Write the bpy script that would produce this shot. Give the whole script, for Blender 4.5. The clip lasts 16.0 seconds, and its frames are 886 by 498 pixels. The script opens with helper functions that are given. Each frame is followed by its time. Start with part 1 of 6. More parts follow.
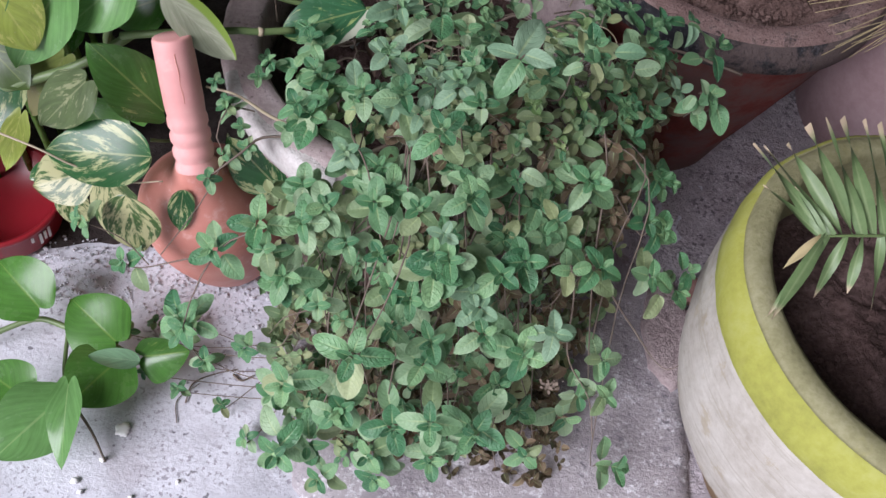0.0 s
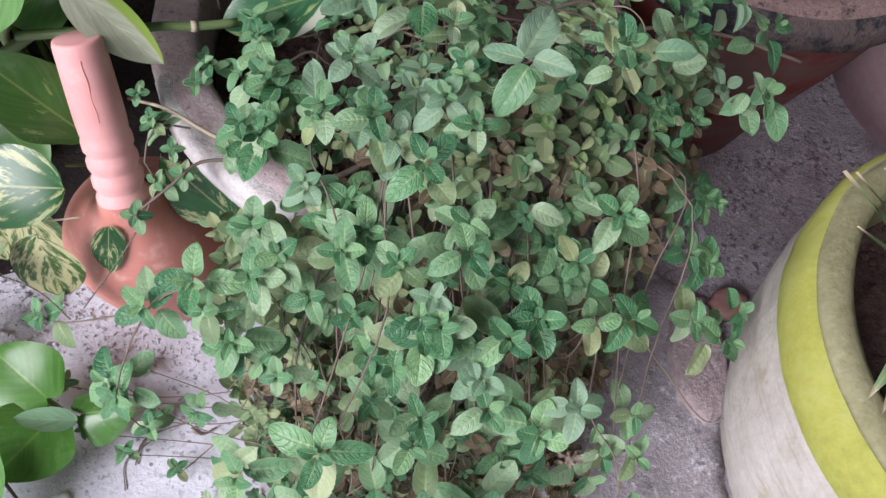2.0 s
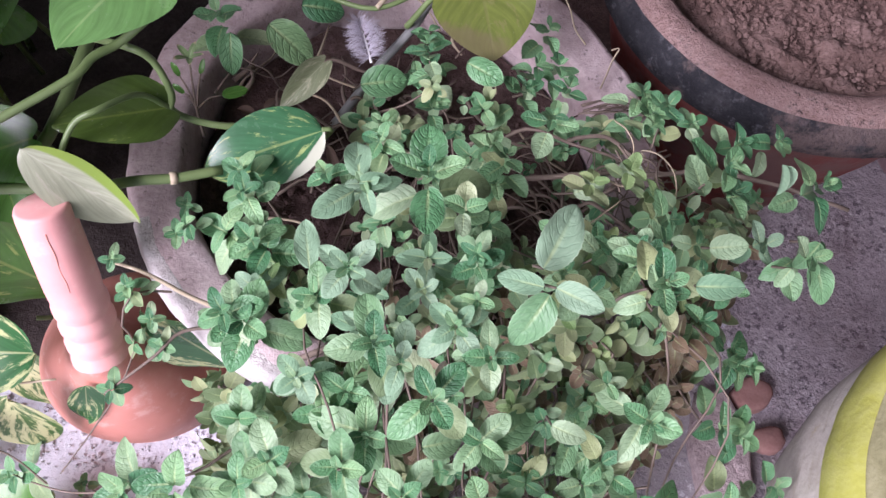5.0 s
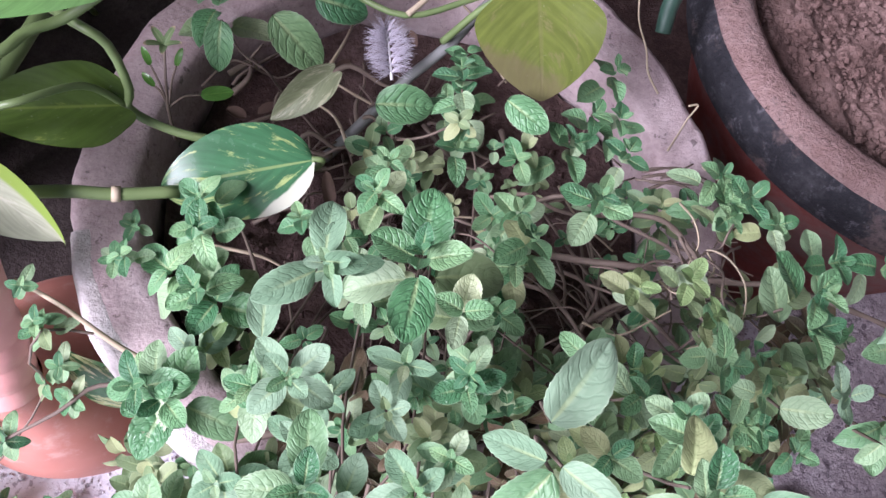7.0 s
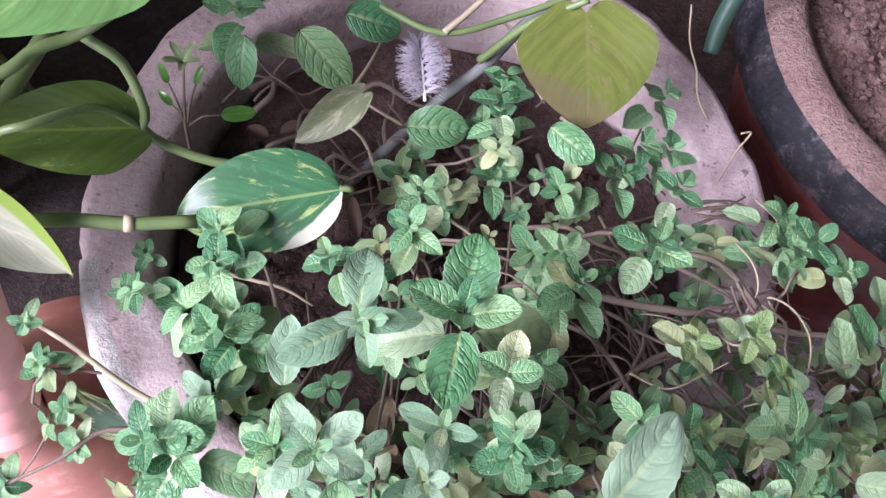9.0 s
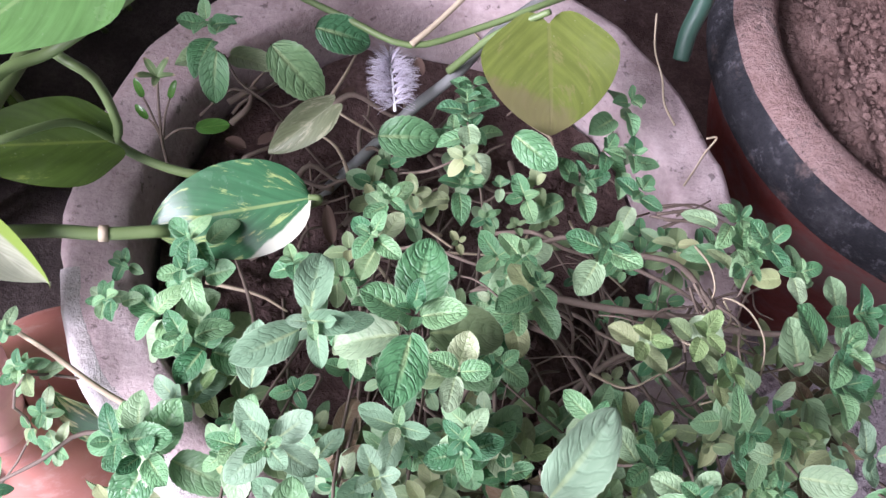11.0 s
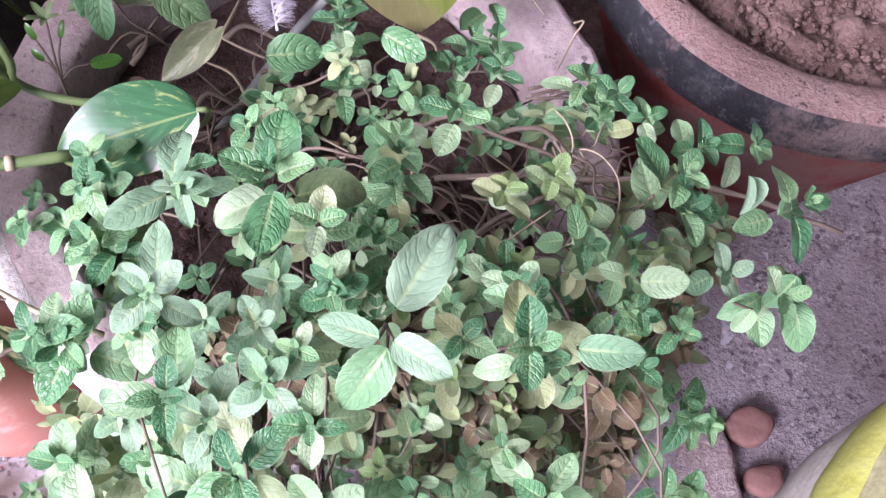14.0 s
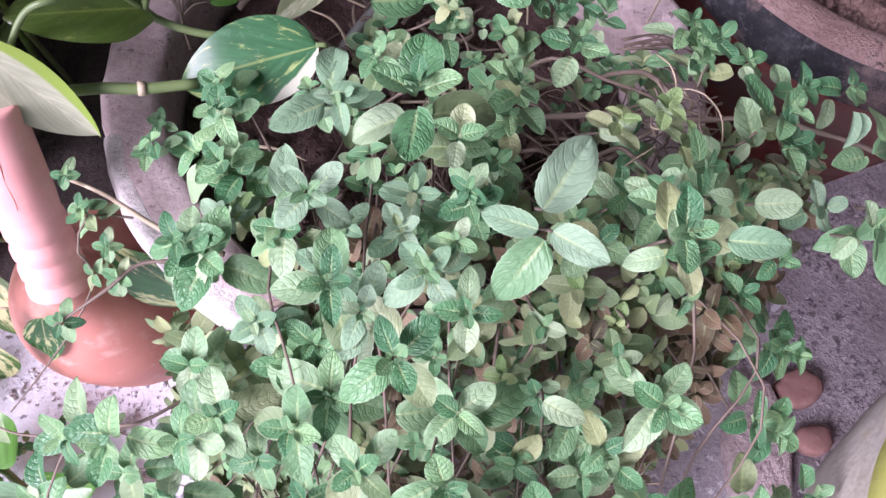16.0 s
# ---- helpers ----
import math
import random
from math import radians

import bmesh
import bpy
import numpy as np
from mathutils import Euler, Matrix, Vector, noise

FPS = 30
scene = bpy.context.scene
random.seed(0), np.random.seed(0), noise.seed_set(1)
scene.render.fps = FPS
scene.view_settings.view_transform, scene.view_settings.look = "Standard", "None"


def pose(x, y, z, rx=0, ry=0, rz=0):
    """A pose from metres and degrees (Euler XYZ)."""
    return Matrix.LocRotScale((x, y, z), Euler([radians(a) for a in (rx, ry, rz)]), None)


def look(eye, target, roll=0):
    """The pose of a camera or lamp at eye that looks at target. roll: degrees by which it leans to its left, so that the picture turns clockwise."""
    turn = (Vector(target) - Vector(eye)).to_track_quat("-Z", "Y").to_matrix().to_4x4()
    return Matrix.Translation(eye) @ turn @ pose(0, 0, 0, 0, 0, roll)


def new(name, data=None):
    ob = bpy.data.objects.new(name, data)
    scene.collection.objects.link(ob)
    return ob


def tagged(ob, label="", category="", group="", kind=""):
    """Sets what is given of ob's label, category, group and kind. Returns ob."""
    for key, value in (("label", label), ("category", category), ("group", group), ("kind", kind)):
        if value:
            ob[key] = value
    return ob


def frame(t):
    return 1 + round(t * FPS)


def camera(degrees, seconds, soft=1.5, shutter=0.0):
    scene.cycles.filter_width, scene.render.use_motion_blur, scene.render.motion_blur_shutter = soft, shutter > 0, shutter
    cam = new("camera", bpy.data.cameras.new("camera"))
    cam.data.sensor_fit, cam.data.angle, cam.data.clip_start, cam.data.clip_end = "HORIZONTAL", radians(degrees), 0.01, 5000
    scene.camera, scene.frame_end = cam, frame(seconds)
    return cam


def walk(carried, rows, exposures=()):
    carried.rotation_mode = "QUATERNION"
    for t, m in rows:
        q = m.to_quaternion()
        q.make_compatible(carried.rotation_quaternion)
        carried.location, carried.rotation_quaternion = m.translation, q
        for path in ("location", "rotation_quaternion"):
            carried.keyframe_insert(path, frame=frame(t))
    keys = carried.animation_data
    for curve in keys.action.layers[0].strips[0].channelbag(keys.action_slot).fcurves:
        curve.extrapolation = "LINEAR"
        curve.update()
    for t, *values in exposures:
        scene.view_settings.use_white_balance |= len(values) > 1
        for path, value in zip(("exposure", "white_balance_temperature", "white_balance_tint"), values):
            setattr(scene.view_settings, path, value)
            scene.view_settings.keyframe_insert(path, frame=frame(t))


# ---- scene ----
cam = camera(52.6, 16.0)
LEVEL = pose(-0.03, -0.8, 0.068, -6.0, -5.7, 0.0)
PATH = [
    (0, (0.113, 0.106, 0.816), (0.075, 1.42, -0.691), 2.8),
    (0.5, (0.113, 0.123, 0.792), (0.072, 1.426, -0.725), 2.4),
    (1, (0.112, 0.169, 0.768), (0.071, 1.455, -0.763), 1.8),
    (1.5, (0.113, 0.213, 0.752), (0.082, 1.476, -0.798), 1.7),
    (2, (0.111, 0.249, 0.741), (0.088, 1.49, -0.827), 1.5),
    (2.5, (0.109, 0.281, 0.738), (0.089, 1.499, -0.849), 1.3),
    (3, (0.128, 0.285, 0.76), (0.103, 1.499, -0.829), 1.8),
    (3.5, (0.141, 0.28, 0.768), (0.09, 1.493, -0.821), 2.0),
    (4, (0.133, 0.293, 0.77), (0.072, 1.505, -0.82), 1.7),
    (4.5, (0.109, 0.356, 0.772), (0.067, 1.532, -0.844), 1.2),
    (4.7, (0.102, 0.372, 0.778), (0.077, 1.534, -0.85), 0.9),
    (6.8, (0.118, 0.489, 0.719), (0.008, 1.61, -0.933), 6.3),
    (7, (0.113, 0.499, 0.713), (0.006, 1.609, -0.947), 6.8),
    (7.5, (0.107, 0.516, 0.714), (-0.012, 1.621, -0.949), 7.3),
    (8, (0.102, 0.526, 0.703), (-0.02, 1.627, -0.962), 7.4),
    (8.5, (0.095, 0.53, 0.693), (-0.03, 1.63, -0.972), 7.2),
    (10.8, (0.109, 0.529, 0.712), (-0.042, 1.635, -0.948), 5.9),
    (11, (0.118, 0.527, 0.706), (-0.041, 1.637, -0.95), 5.1),
    (11.5, (0.139, 0.52, 0.702), (-0.027, 1.625, -0.957), 3.0),
    (12, (0.152, 0.51, 0.704), (-0.015, 1.601, -0.964), 1.0),
    (12.5, (0.161, 0.507, 0.699), (-0.004, 1.594, -0.972), -0.4),
    (13, (0.168, 0.497, 0.706), (0.0, 1.58, -0.967), -1.1),
    (13.5, (0.188, 0.481, 0.713), (0.031, 1.567, -0.959), -1.6),
    (14, (0.183, 0.473, 0.708), (0.033, 1.562, -0.963), -1.8),
    (14.5, (0.173, 0.473, 0.706), (0.021, 1.563, -0.964), -1.9),
    (15, (0.166, 0.466, 0.703), (0.012, 1.552, -0.969), -1.8),
    (15.5, (0.149, 0.447, 0.706), (-0.003, 1.534, -0.966), -1.2),
    (16, (0.134, 0.423, 0.709), (-0.018, 1.512, -0.962), -0.3),
]
walk(cam, [(t, LEVEL @ look(eye, target, roll)) for t, eye, target, roll in PATH],
     exposures=[(0, 0.18, 5890, 20), (2, 0.37, 5940, 21), (3, 0.72, 5960, 26), (4.5, 0.92, 5910, 33), (7, 1.21, 5770, 33), (8, 1.30, 5750, 33), (11, 1.41, 5780, 31), (13.5, 1.56, 5800, 36), (15, 1.45, 5850, 39), (16, 1.20, 5850, 40)])

# ---- light ----
world = bpy.data.worlds.new("daylight")
scene.world = world
world.use_nodes = True
_wn = world.node_tree
_sky = _wn.nodes.new("ShaderNodeTexSky")
_sky.sky_type = "NISHITA"
_sky.sun_disc = False
_sky.sun_elevation = radians(41)
_sky.sun_rotation = radians(-138)
_sky.air_density, _sky.dust_density = 1.0, 2.5
_wn.links.new(_sky.outputs[0], _wn.nodes["Background"].inputs[0])
_wn.nodes["Background"].inputs[1].default_value = 0.02
sun = new("sun", bpy.data.lights.new("sun", "SUN"))
sun.data.energy, sun.data.angle, sun.data.color = 5.0, radians(38), (1.0, 0.97, 0.93)
sun.matrix_world = look((-0.95, -0.9, 1.0), (0, 0, 0))


# ---- materials ----
def nodes(name):
    m = bpy.data.materials.new(name)
    m.use_nodes = True
    t = m.node_tree
    return m, t, t.nodes["Principled BSDF"]


def node(t, kind, ins=None, **props):
    n = t.nodes.new(kind)
    for k, v in props.items():
        setattr(n, k, v)
    for k, v in (ins or {}).items():
        if isinstance(v, bpy.types.NodeSocket):
            t.links.new(v, n.inputs[k])
        else:
            n.inputs[k].default_value = v
    return n


def ramp(t, fac, stops):
    r = t.nodes.new("ShaderNodeValToRGB")
    while len(r.color_ramp.elements) < len(stops):
        r.color_ramp.elements.new(0.5)
    for e, (p, c) in zip(r.color_ramp.elements, stops):
        e.position, e.color = p, (*c, 1)
    t.links.new(fac, r.inputs[0])
    return r.outputs[0]


def math_node(t, op, a, b=0.0, c=0.0):
    n = t.nodes.new("ShaderNodeMath")
    n.operation = op
    for i, v in enumerate((a, b, c)):
        if isinstance(v, bpy.types.NodeSocket):
            t.links.new(v, n.inputs[i])
        else:
            n.inputs[i].default_value = v
    return n.outputs[0]


def step(t, v, lo, hi):
    n = node(t, "ShaderNodeMapRange", {"Value": v, "From Min": lo, "From Max": hi}, interpolation_type="SMOOTHSTEP")
    return n.outputs[0]


def blend(t, fac, a, b, how="MIX"):
    n = node(t, "ShaderNodeMix", data_type="RGBA", blend_type=how)
    for k, v in ((0, fac), (6, a), (7, b)):
        if isinstance(v, bpy.types.NodeSocket):
            t.links.new(v, n.inputs[k])
        else:
            n.inputs[k].default_value = v if k == 0 else (*v, 1)
    return n.outputs[2]


def noise_tex(t, scale, detail=4, rough=0.6, vec=None, out=0):
    n = node(t, "ShaderNodeTexNoise", {"Scale": scale, "Detail": detail, "Roughness": rough})
    if vec is None:
        vec = node(t, "ShaderNodeTexCoord").outputs["Object"]
    t.links.new(vec, n.inputs["Vector"])
    return n.outputs[out]


def bump(t, b, height, strength=0.4, dist=0.002, under=None):
    n = node(t, "ShaderNodeBump", {"Height": height, "Strength": strength, "Distance": dist})
    if under is not None:
        t.links.new(under, n.inputs["Normal"])
    t.links.new(n.outputs[0], b.inputs["Normal"])
    return n.outputs[0]


def rough_material(name, stops, scale, grain, rough=0.9, relief=0.5, depth=0.002, extra=None, grainy=0.45):
    """Mineral surface: blotches at one scale, grain at a finer one."""
    m, t, b = nodes(name)
    big = noise_tex(t, scale, 5, 0.65)
    fine = noise_tex(t, grain, 6, 0.7)
    f = math_node(t, "MULTIPLY_ADD", fine, grainy, math_node(t, "MULTIPLY_ADD", big, 0.62, 0.5 * (0.45 - grainy)))
    col = ramp(t, f, stops)
    if extra:
        col = extra(t, col, big, fine)
    t.links.new(col, b.inputs["Base Color"])
    b.inputs["Roughness"].default_value = rough
    b.inputs["Specular IOR Level"].default_value = 0.25
    grit = node(t, "ShaderNodeTexVoronoi", {"Scale": grain * 2.6, "Randomness": 1.0})
    t.links.new(node(t, "ShaderNodeTexCoord").outputs["Object"], grit.inputs["Vector"])
    h = math_node(t, "MULTIPLY_ADD", fine, 0.9, math_node(t, "MULTIPLY", grit.outputs["Distance"], -0.12))
    h = math_node(t, "MULTIPLY_ADD", big, 0.8, h)
    bump(t, b, h, relief, depth)
    return m


def concrete_marks(t, col, big, fine):
    pits = step(t, noise_tex(t, 130, 5, 0.7), 0.55, 0.61)
    pits = math_node(t, "MULTIPLY", pits, step(t, noise_tex(t, 16, 4), 0.38, 0.60))
    col = blend(t, math_node(t, "MULTIPLY", pits, 0.8), col, (0.175, 0.165, 0.19))
    damp = step(t, noise_tex(t, 6.5, 5, 0.65), 0.46, 0.62)
    col = blend(t, math_node(t, "MULTIPLY", damp, 0.55), col, (0.265, 0.24, 0.265))
    worn = step(t, noise_tex(t, 70, 6, 0.75), 0.53, 0.62)
    return blend(t, math_node(t, "MULTIPLY", worn, 0.6), col, (0.82, 0.82, 0.85))




def floor_marks(t, col, big, fine):
    """Pale smooth screed: short dark scratches and pits, earth washed from the pots, white lime bloom."""
    bloom = step(t, noise_tex(t, 9, 5, 0.65), 0.44, 0.60)
    col = blend(t, math_node(t, "MULTIPLY", bloom, 0.6), col, (0.74, 0.75, 0.81))
    damp = step(t, noise_tex(t, 5.5, 5, 0.6), 0.50, 0.66)
    col = blend(t, math_node(t, "MULTIPLY", damp, 0.5), col, (0.36, 0.315, 0.335))
    pits = math_node(t, "MULTIPLY", step(t, noise_tex(t, 210, 3, 0.55), 0.56, 0.62), step(t, noise_tex(t, 18, 4), 0.40, 0.58))
    col = blend(t, math_node(t, "MULTIPLY", pits, 0.75), col, (0.25, 0.225, 0.26))
    specks = math_node(t, "MULTIPLY", step(t, noise_tex(t, 95, 2, 0.5), 0.68, 0.72), 0.8)
    return blend(t, specks, col, (0.12, 0.11, 0.13))


M_GROUND = rough_material("concrete", [(0.25, (0.36, 0.36, 0.395)), (0.45, (0.52, 0.52, 0.565)), (0.6, (0.61, 0.61, 0.66)), (0.75, (0.69, 0.69, 0.74))], 14, 140, 0.9, 0.55, 0.003, floor_marks, 0.34)


def pebbly(t, col, big, fine):
    """Worn patches where pale aggregate shows through a darker skin."""
    zone = step(t, noise_tex(t, 13, 4, 0.6), 0.44, 0.56)
    pits = math_node(t, "MULTIPLY", step(t, noise_tex(t, 150, 3, 0.6), 0.53, 0.60), zone)
    col = blend(t, math_node(t, "MULTIPLY", pits, 0.75), col, (0.12, 0.10, 0.12))
    chips = math_node(t, "MULTIPLY", step(t, noise_tex(t, 210, 3, 0.6), 0.57, 0.63), zone)
    col = blend(t, math_node(t, "MULTIPLY", chips, 0.8), col, (0.74, 0.71, 0.73))
    earth = step(t, noise_tex(t, 7, 5, 0.65), 0.50, 0.66)
    return blend(t, math_node(t, "MULTIPLY", earth, 0.55), col, (0.24, 0.185, 0.19))


# Rough and gritty; its darker tone also holds the shade between the pots.
M_ROUGHFLOOR = rough_material("dusty_rough_concrete_shaded", [(0.25, (0.27, 0.238, 0.262)), (0.45, (0.425, 0.385, 0.415)), (0.6, (0.54, 0.498, 0.53)), (0.75, (0.70, 0.655, 0.68))], 30, 160, 0.95, 1.0, 0.006, pebbly, 0.5)
M_SLAB = rough_material("pale_concrete", [(0.25, (0.24, 0.215, 0.225)), (0.45, (0.36, 0.33, 0.345)), (0.6, (0.45, 0.415, 0.43)), (0.75, (0.55, 0.515, 0.53))], 11, 150, 0.92, 0.8, 0.0035, concrete_marks, 0.35)
M_MORTAR = rough_material("pinkish_mortar", [(0.25, (0.30, 0.225, 0.22)), (0.45, (0.47, 0.375, 0.37)), (0.6, (0.60, 0.50, 0.495)), (0.75, (0.74, 0.64, 0.63))], 90, 260, 0.95, 1.0, 0.005)
M_SOIL = rough_material("dry_soil", [(0.25, (0.052, 0.031, 0.027)), (0.5, (0.135, 0.085, 0.072)), (0.75, (0.26, 0.18, 0.158))], 25, 240, 1.0, 0.8, 0.004)
M_POTSOIL = rough_material("dark_potting_soil", [(0.25, (0.022, 0.014, 0.012)), (0.5, (0.075, 0.046, 0.041)), (0.75, (0.18, 0.122, 0.11))], 30, 260, 1.0, 0.8, 0.004)
M_DARKSOIL = rough_material("dark_soil", [(0.25, (0.016, 0.012, 0.012)), (0.5, (0.04, 0.031, 0.029)), (0.75, (0.09, 0.072, 0.067))], 18, 200, 1.0, 0.8, 0.004)
M_RUBBLE = rough_material("rubble", [(0.3, (0.34, 0.33, 0.355)), (0.5, (0.50, 0.49, 0.52)), (0.7, (0.66, 0.65, 0.68))], 120, 400, 1.0, 0.5, 0.002)
M_SHARD = rough_material("red_clay", [(0.25, (0.20, 0.105, 0.09)), (0.5, (0.29, 0.16, 0.14)), (0.75, (0.38, 0.235, 0.205))], 40, 260, 0.9, 0.3, 0.001)
M_PINKWALL = rough_material("faded_pink_clay", [(0.25, (0.32, 0.21, 0.21)), (0.5, (0.44, 0.31, 0.32)), (0.75, (0.52, 0.40, 0.41))], 8, 90, 0.9, 0.3, 0.002)
M_WALL = rough_material("grey_plaster", [(0.25, (0.08, 0.075, 0.072)), (0.5, (0.13, 0.125, 0.12)), (0.75, (0.18, 0.175, 0.17))], 3, 60, 0.9, 0.3, 0.003)


def brown_stains(t, col, big, fine):
    f = math_node(t, "MULTIPLY", step(t, noise_tex(t, 16, 6, 0.7), 0.50, 0.68), 0.55)
    col = blend(t, f, col, (0.22, 0.155, 0.14))
    pits = math_node(t, "MULTIPLY", step(t, noise_tex(t, 150, 4, 0.7), 0.60, 0.68), 0.7)
    return blend(t, pits, col, (0.12, 0.095, 0.09))


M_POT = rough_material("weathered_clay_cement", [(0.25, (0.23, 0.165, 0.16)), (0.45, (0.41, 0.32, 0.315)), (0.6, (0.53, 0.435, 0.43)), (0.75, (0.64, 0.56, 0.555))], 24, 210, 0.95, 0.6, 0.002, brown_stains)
# Stained like the rim, with shade under the overhanging mint put into the tone.
M_POTBODY = rough_material("stained_clay_shaded", [(0.25, (0.12, 0.075, 0.065)), (0.5, (0.21, 0.135, 0.118)), (0.75, (0.32, 0.225, 0.20))], 16, 180, 0.95, 0.6, 0.002, brown_stains)


def peeling_black(t, col, big, fine):
    f = math_node(t, "MULTIPLY", step(t, noise_tex(t, 120, 6, 0.8), 0.52, 0.64), step(t, noise_tex(t, 26, 4), 0.40, 0.60))
    col = blend(t, math_node(t, "MULTIPLY", f, 0.8), col, (0.15, 0.145, 0.16))
    across = node(t, "ShaderNodeSeparateXYZ", {0: node(t, "ShaderNodeTexCoord").outputs["Object"]}).outputs[0]
    bare = step(t, math_node(t, "MULTIPLY_ADD", across, 0.9, noise_tex(t, 11, 6, 0.75)), 0.42, 0.52)
    return blend(t, math_node(t, "MULTIPLY", bare, 0.85), col, (0.165, 0.125, 0.115))


def pitted_clay(t, col, big, fine):
    pits = math_node(t, "MULTIPLY", step(t, noise_tex(t, 170, 4, 0.7), 0.57, 0.64), step(t, noise_tex(t, 30, 4), 0.42, 0.58))
    col = blend(t, math_node(t, "MULTIPLY", pits, 0.85), col, (0.045, 0.035, 0.034))
    tar = step(t, noise_tex(t, 22, 6, 0.75), 0.56, 0.64)
    col = blend(t, math_node(t, "MULTIPLY", tar, 0.65), col, (0.06, 0.052, 0.052))
    lime = step(t, noise_tex(t, 260, 4, 0.7), 0.63, 0.70)
    return blend(t, math_node(t, "MULTIPLY", lime, 0.5), col, (0.36, 0.31, 0.29))


M_RIMCLAY = rough_material("worn_clay_rim", [(0.25, (0.125, 0.075, 0.066)), (0.5, (0.29, 0.19, 0.17)), (0.75, (0.45, 0.33, 0.30))], 22, 230, 0.95, 1.0, 0.006, pitted_clay)
M_BLACKBAND = rough_material("peeling_black_paint", [(0.3, (0.012, 0.013, 0.016)), (0.55, (0.03, 0.031, 0.036)), (0.75, (0.08, 0.08, 0.085))], 30, 190, 0.8, 1.0, 0.005, peeling_black)


def dusty(t, col, big, fine):
    f = step(t, noise_tex(t, 9, 6, 0.7), 0.42, 0.62)
    return blend(t, math_node(t, "MULTIPLY", f, 0.75), col, (0.15, 0.105, 0.095))


M_REDPAINT = rough_material("dull_red_paint", [(0.25, (0.08, 0.022, 0.019)), (0.5, (0.19, 0.042, 0.034)), (0.75, (0.28, 0.09, 0.075))], 18, 150, 0.8, 0.4, 0.002, dusty)


def limewash(t, col, big, fine):
    place = node(t, "ShaderNodeTexCoord").outputs["Object"]
    brushed = node(t, "ShaderNodeMapping", {"Vector": place, "Scale": (14.0, 14.0, 150.0)}).outputs[0]
    stroke = noise_tex(t, 1.0, 5, 0.65, brushed)
    col = blend(t, math_node(t, "MULTIPLY", step(t, stroke, 0.5, 0.66), 0.45), col, (0.30, 0.27, 0.21))
    f = step(t, noise_tex(t, 26, 6, 0.7), 0.56, 0.66)
    col = blend(t, math_node(t, "MULTIPLY", f, 0.6), col, (0.36, 0.30, 0.20))
    low = node(t, "ShaderNodeSeparateXYZ", {0: place}).outputs[2]
    bare = step(t, math_node(t, "MULTIPLY_ADD", noise_tex(t, 30, 6, 0.7), 0.22, low), 0.235, 0.205)
    return blend(t, bare, col, (0.20, 0.135, 0.075))


M_WHITEWASH = rough_material("chalky_limewash", [(0.25, (0.24, 0.21, 0.165)), (0.5, (0.43, 0.40, 0.35)), (0.75, (0.58, 0.56, 0.51))], 12, 90, 0.9, 0.5, 0.002, limewash)


def grime(t, col, big, fine):
    f = step(t, noise_tex(t, 34, 6, 0.7), 0.55, 0.75)
    return blend(t, math_node(t, "MULTIPLY", f, 0.5), col, (0.32, 0.30, 0.10))


M_LIME = rough_material("lime_crust", [(0.25, (0.36, 0.31, 0.30)), (0.5, (0.56, 0.52, 0.50)), (0.75, (0.76, 0.74, 0.72))], 60, 260, 0.95, 0.8, 0.003)
M_YELLOW = rough_material("lime_yellow_paint", [(0.25, (0.24, 0.245, 0.055)), (0.5, (0.36, 0.37, 0.075)), (0.75, (0.43, 0.44, 0.15))], 14, 120, 0.75, 0.45, 0.002, grime)
M_GREYRIM = rough_material("worn_grey_rim", [(0.25, (0.15, 0.14, 0.07)), (0.5, (0.25, 0.24, 0.125)), (0.75, (0.35, 0.335, 0.20))], 20, 160, 0.85, 0.5, 0.002, grime)


def clay_material(name, tones):
    m, t, b = nodes(name)
    big = noise_tex(t, 16, 4)
    fine = noise_tex(t, 220, 4, 0.7)
    col = ramp(t, big, list(zip((0.3, 0.5, 0.7), tones)))
    dust = math_node(t, "MULTIPLY", step(t, noise_tex(t, 60, 5, 0.7), 0.52, 0.7), 0.35)
    col = blend(t, dust, col, (0.78, 0.56, 0.50))
    t.links.new(col, b.inputs["Base Color"])
    b.inputs["Roughness"].default_value = 0.55
    bump(t, b, fine, 0.12, 0.001)
    return m


M_CLAY = clay_material("terracotta", [(0.52, 0.195, 0.15), (0.58, 0.235, 0.185), (0.62, 0.29, 0.235)])
M_CLAYNECK = clay_material("terracotta_pink", [(0.66, 0.30, 0.275), (0.73, 0.36, 0.335), (0.78, 0.43, 0.40)])


def leaf_coords(t):
    uv = node(t, "ShaderNodeUVMap").outputs[0]
    sep = node(t, "ShaderNodeSeparateXYZ", {0: uv})
    au = math_node(t, "ABSOLUTE", math_node(t, "MULTIPLY_ADD", sep.outputs[0], 2.0, -1.0))
    return uv, sep.outputs[0], sep.outputs[1], au


def own_random(t):
    r1 = node(t, "ShaderNodeObjectInfo").outputs["Random"]
    r2 = node(t, "ShaderNodeNewGeometry").outputs["Random Per Island"]
    return math_node(t, "FRACT", math_node(t, "MULTIPLY_ADD", r2, 1.7, r1))


def thin_leaf(t, b, col, share):
    tr = node(t, "ShaderNodeBsdfTranslucent")
    t.links.new(col, tr.inputs[0])
    mix = node(t, "ShaderNodeMixShader", {0: share, 1: b.outputs[0], 2: tr.outputs[0]})
    t.links.new(mix.outputs[0], t.nodes["Material Output"].inputs[0])


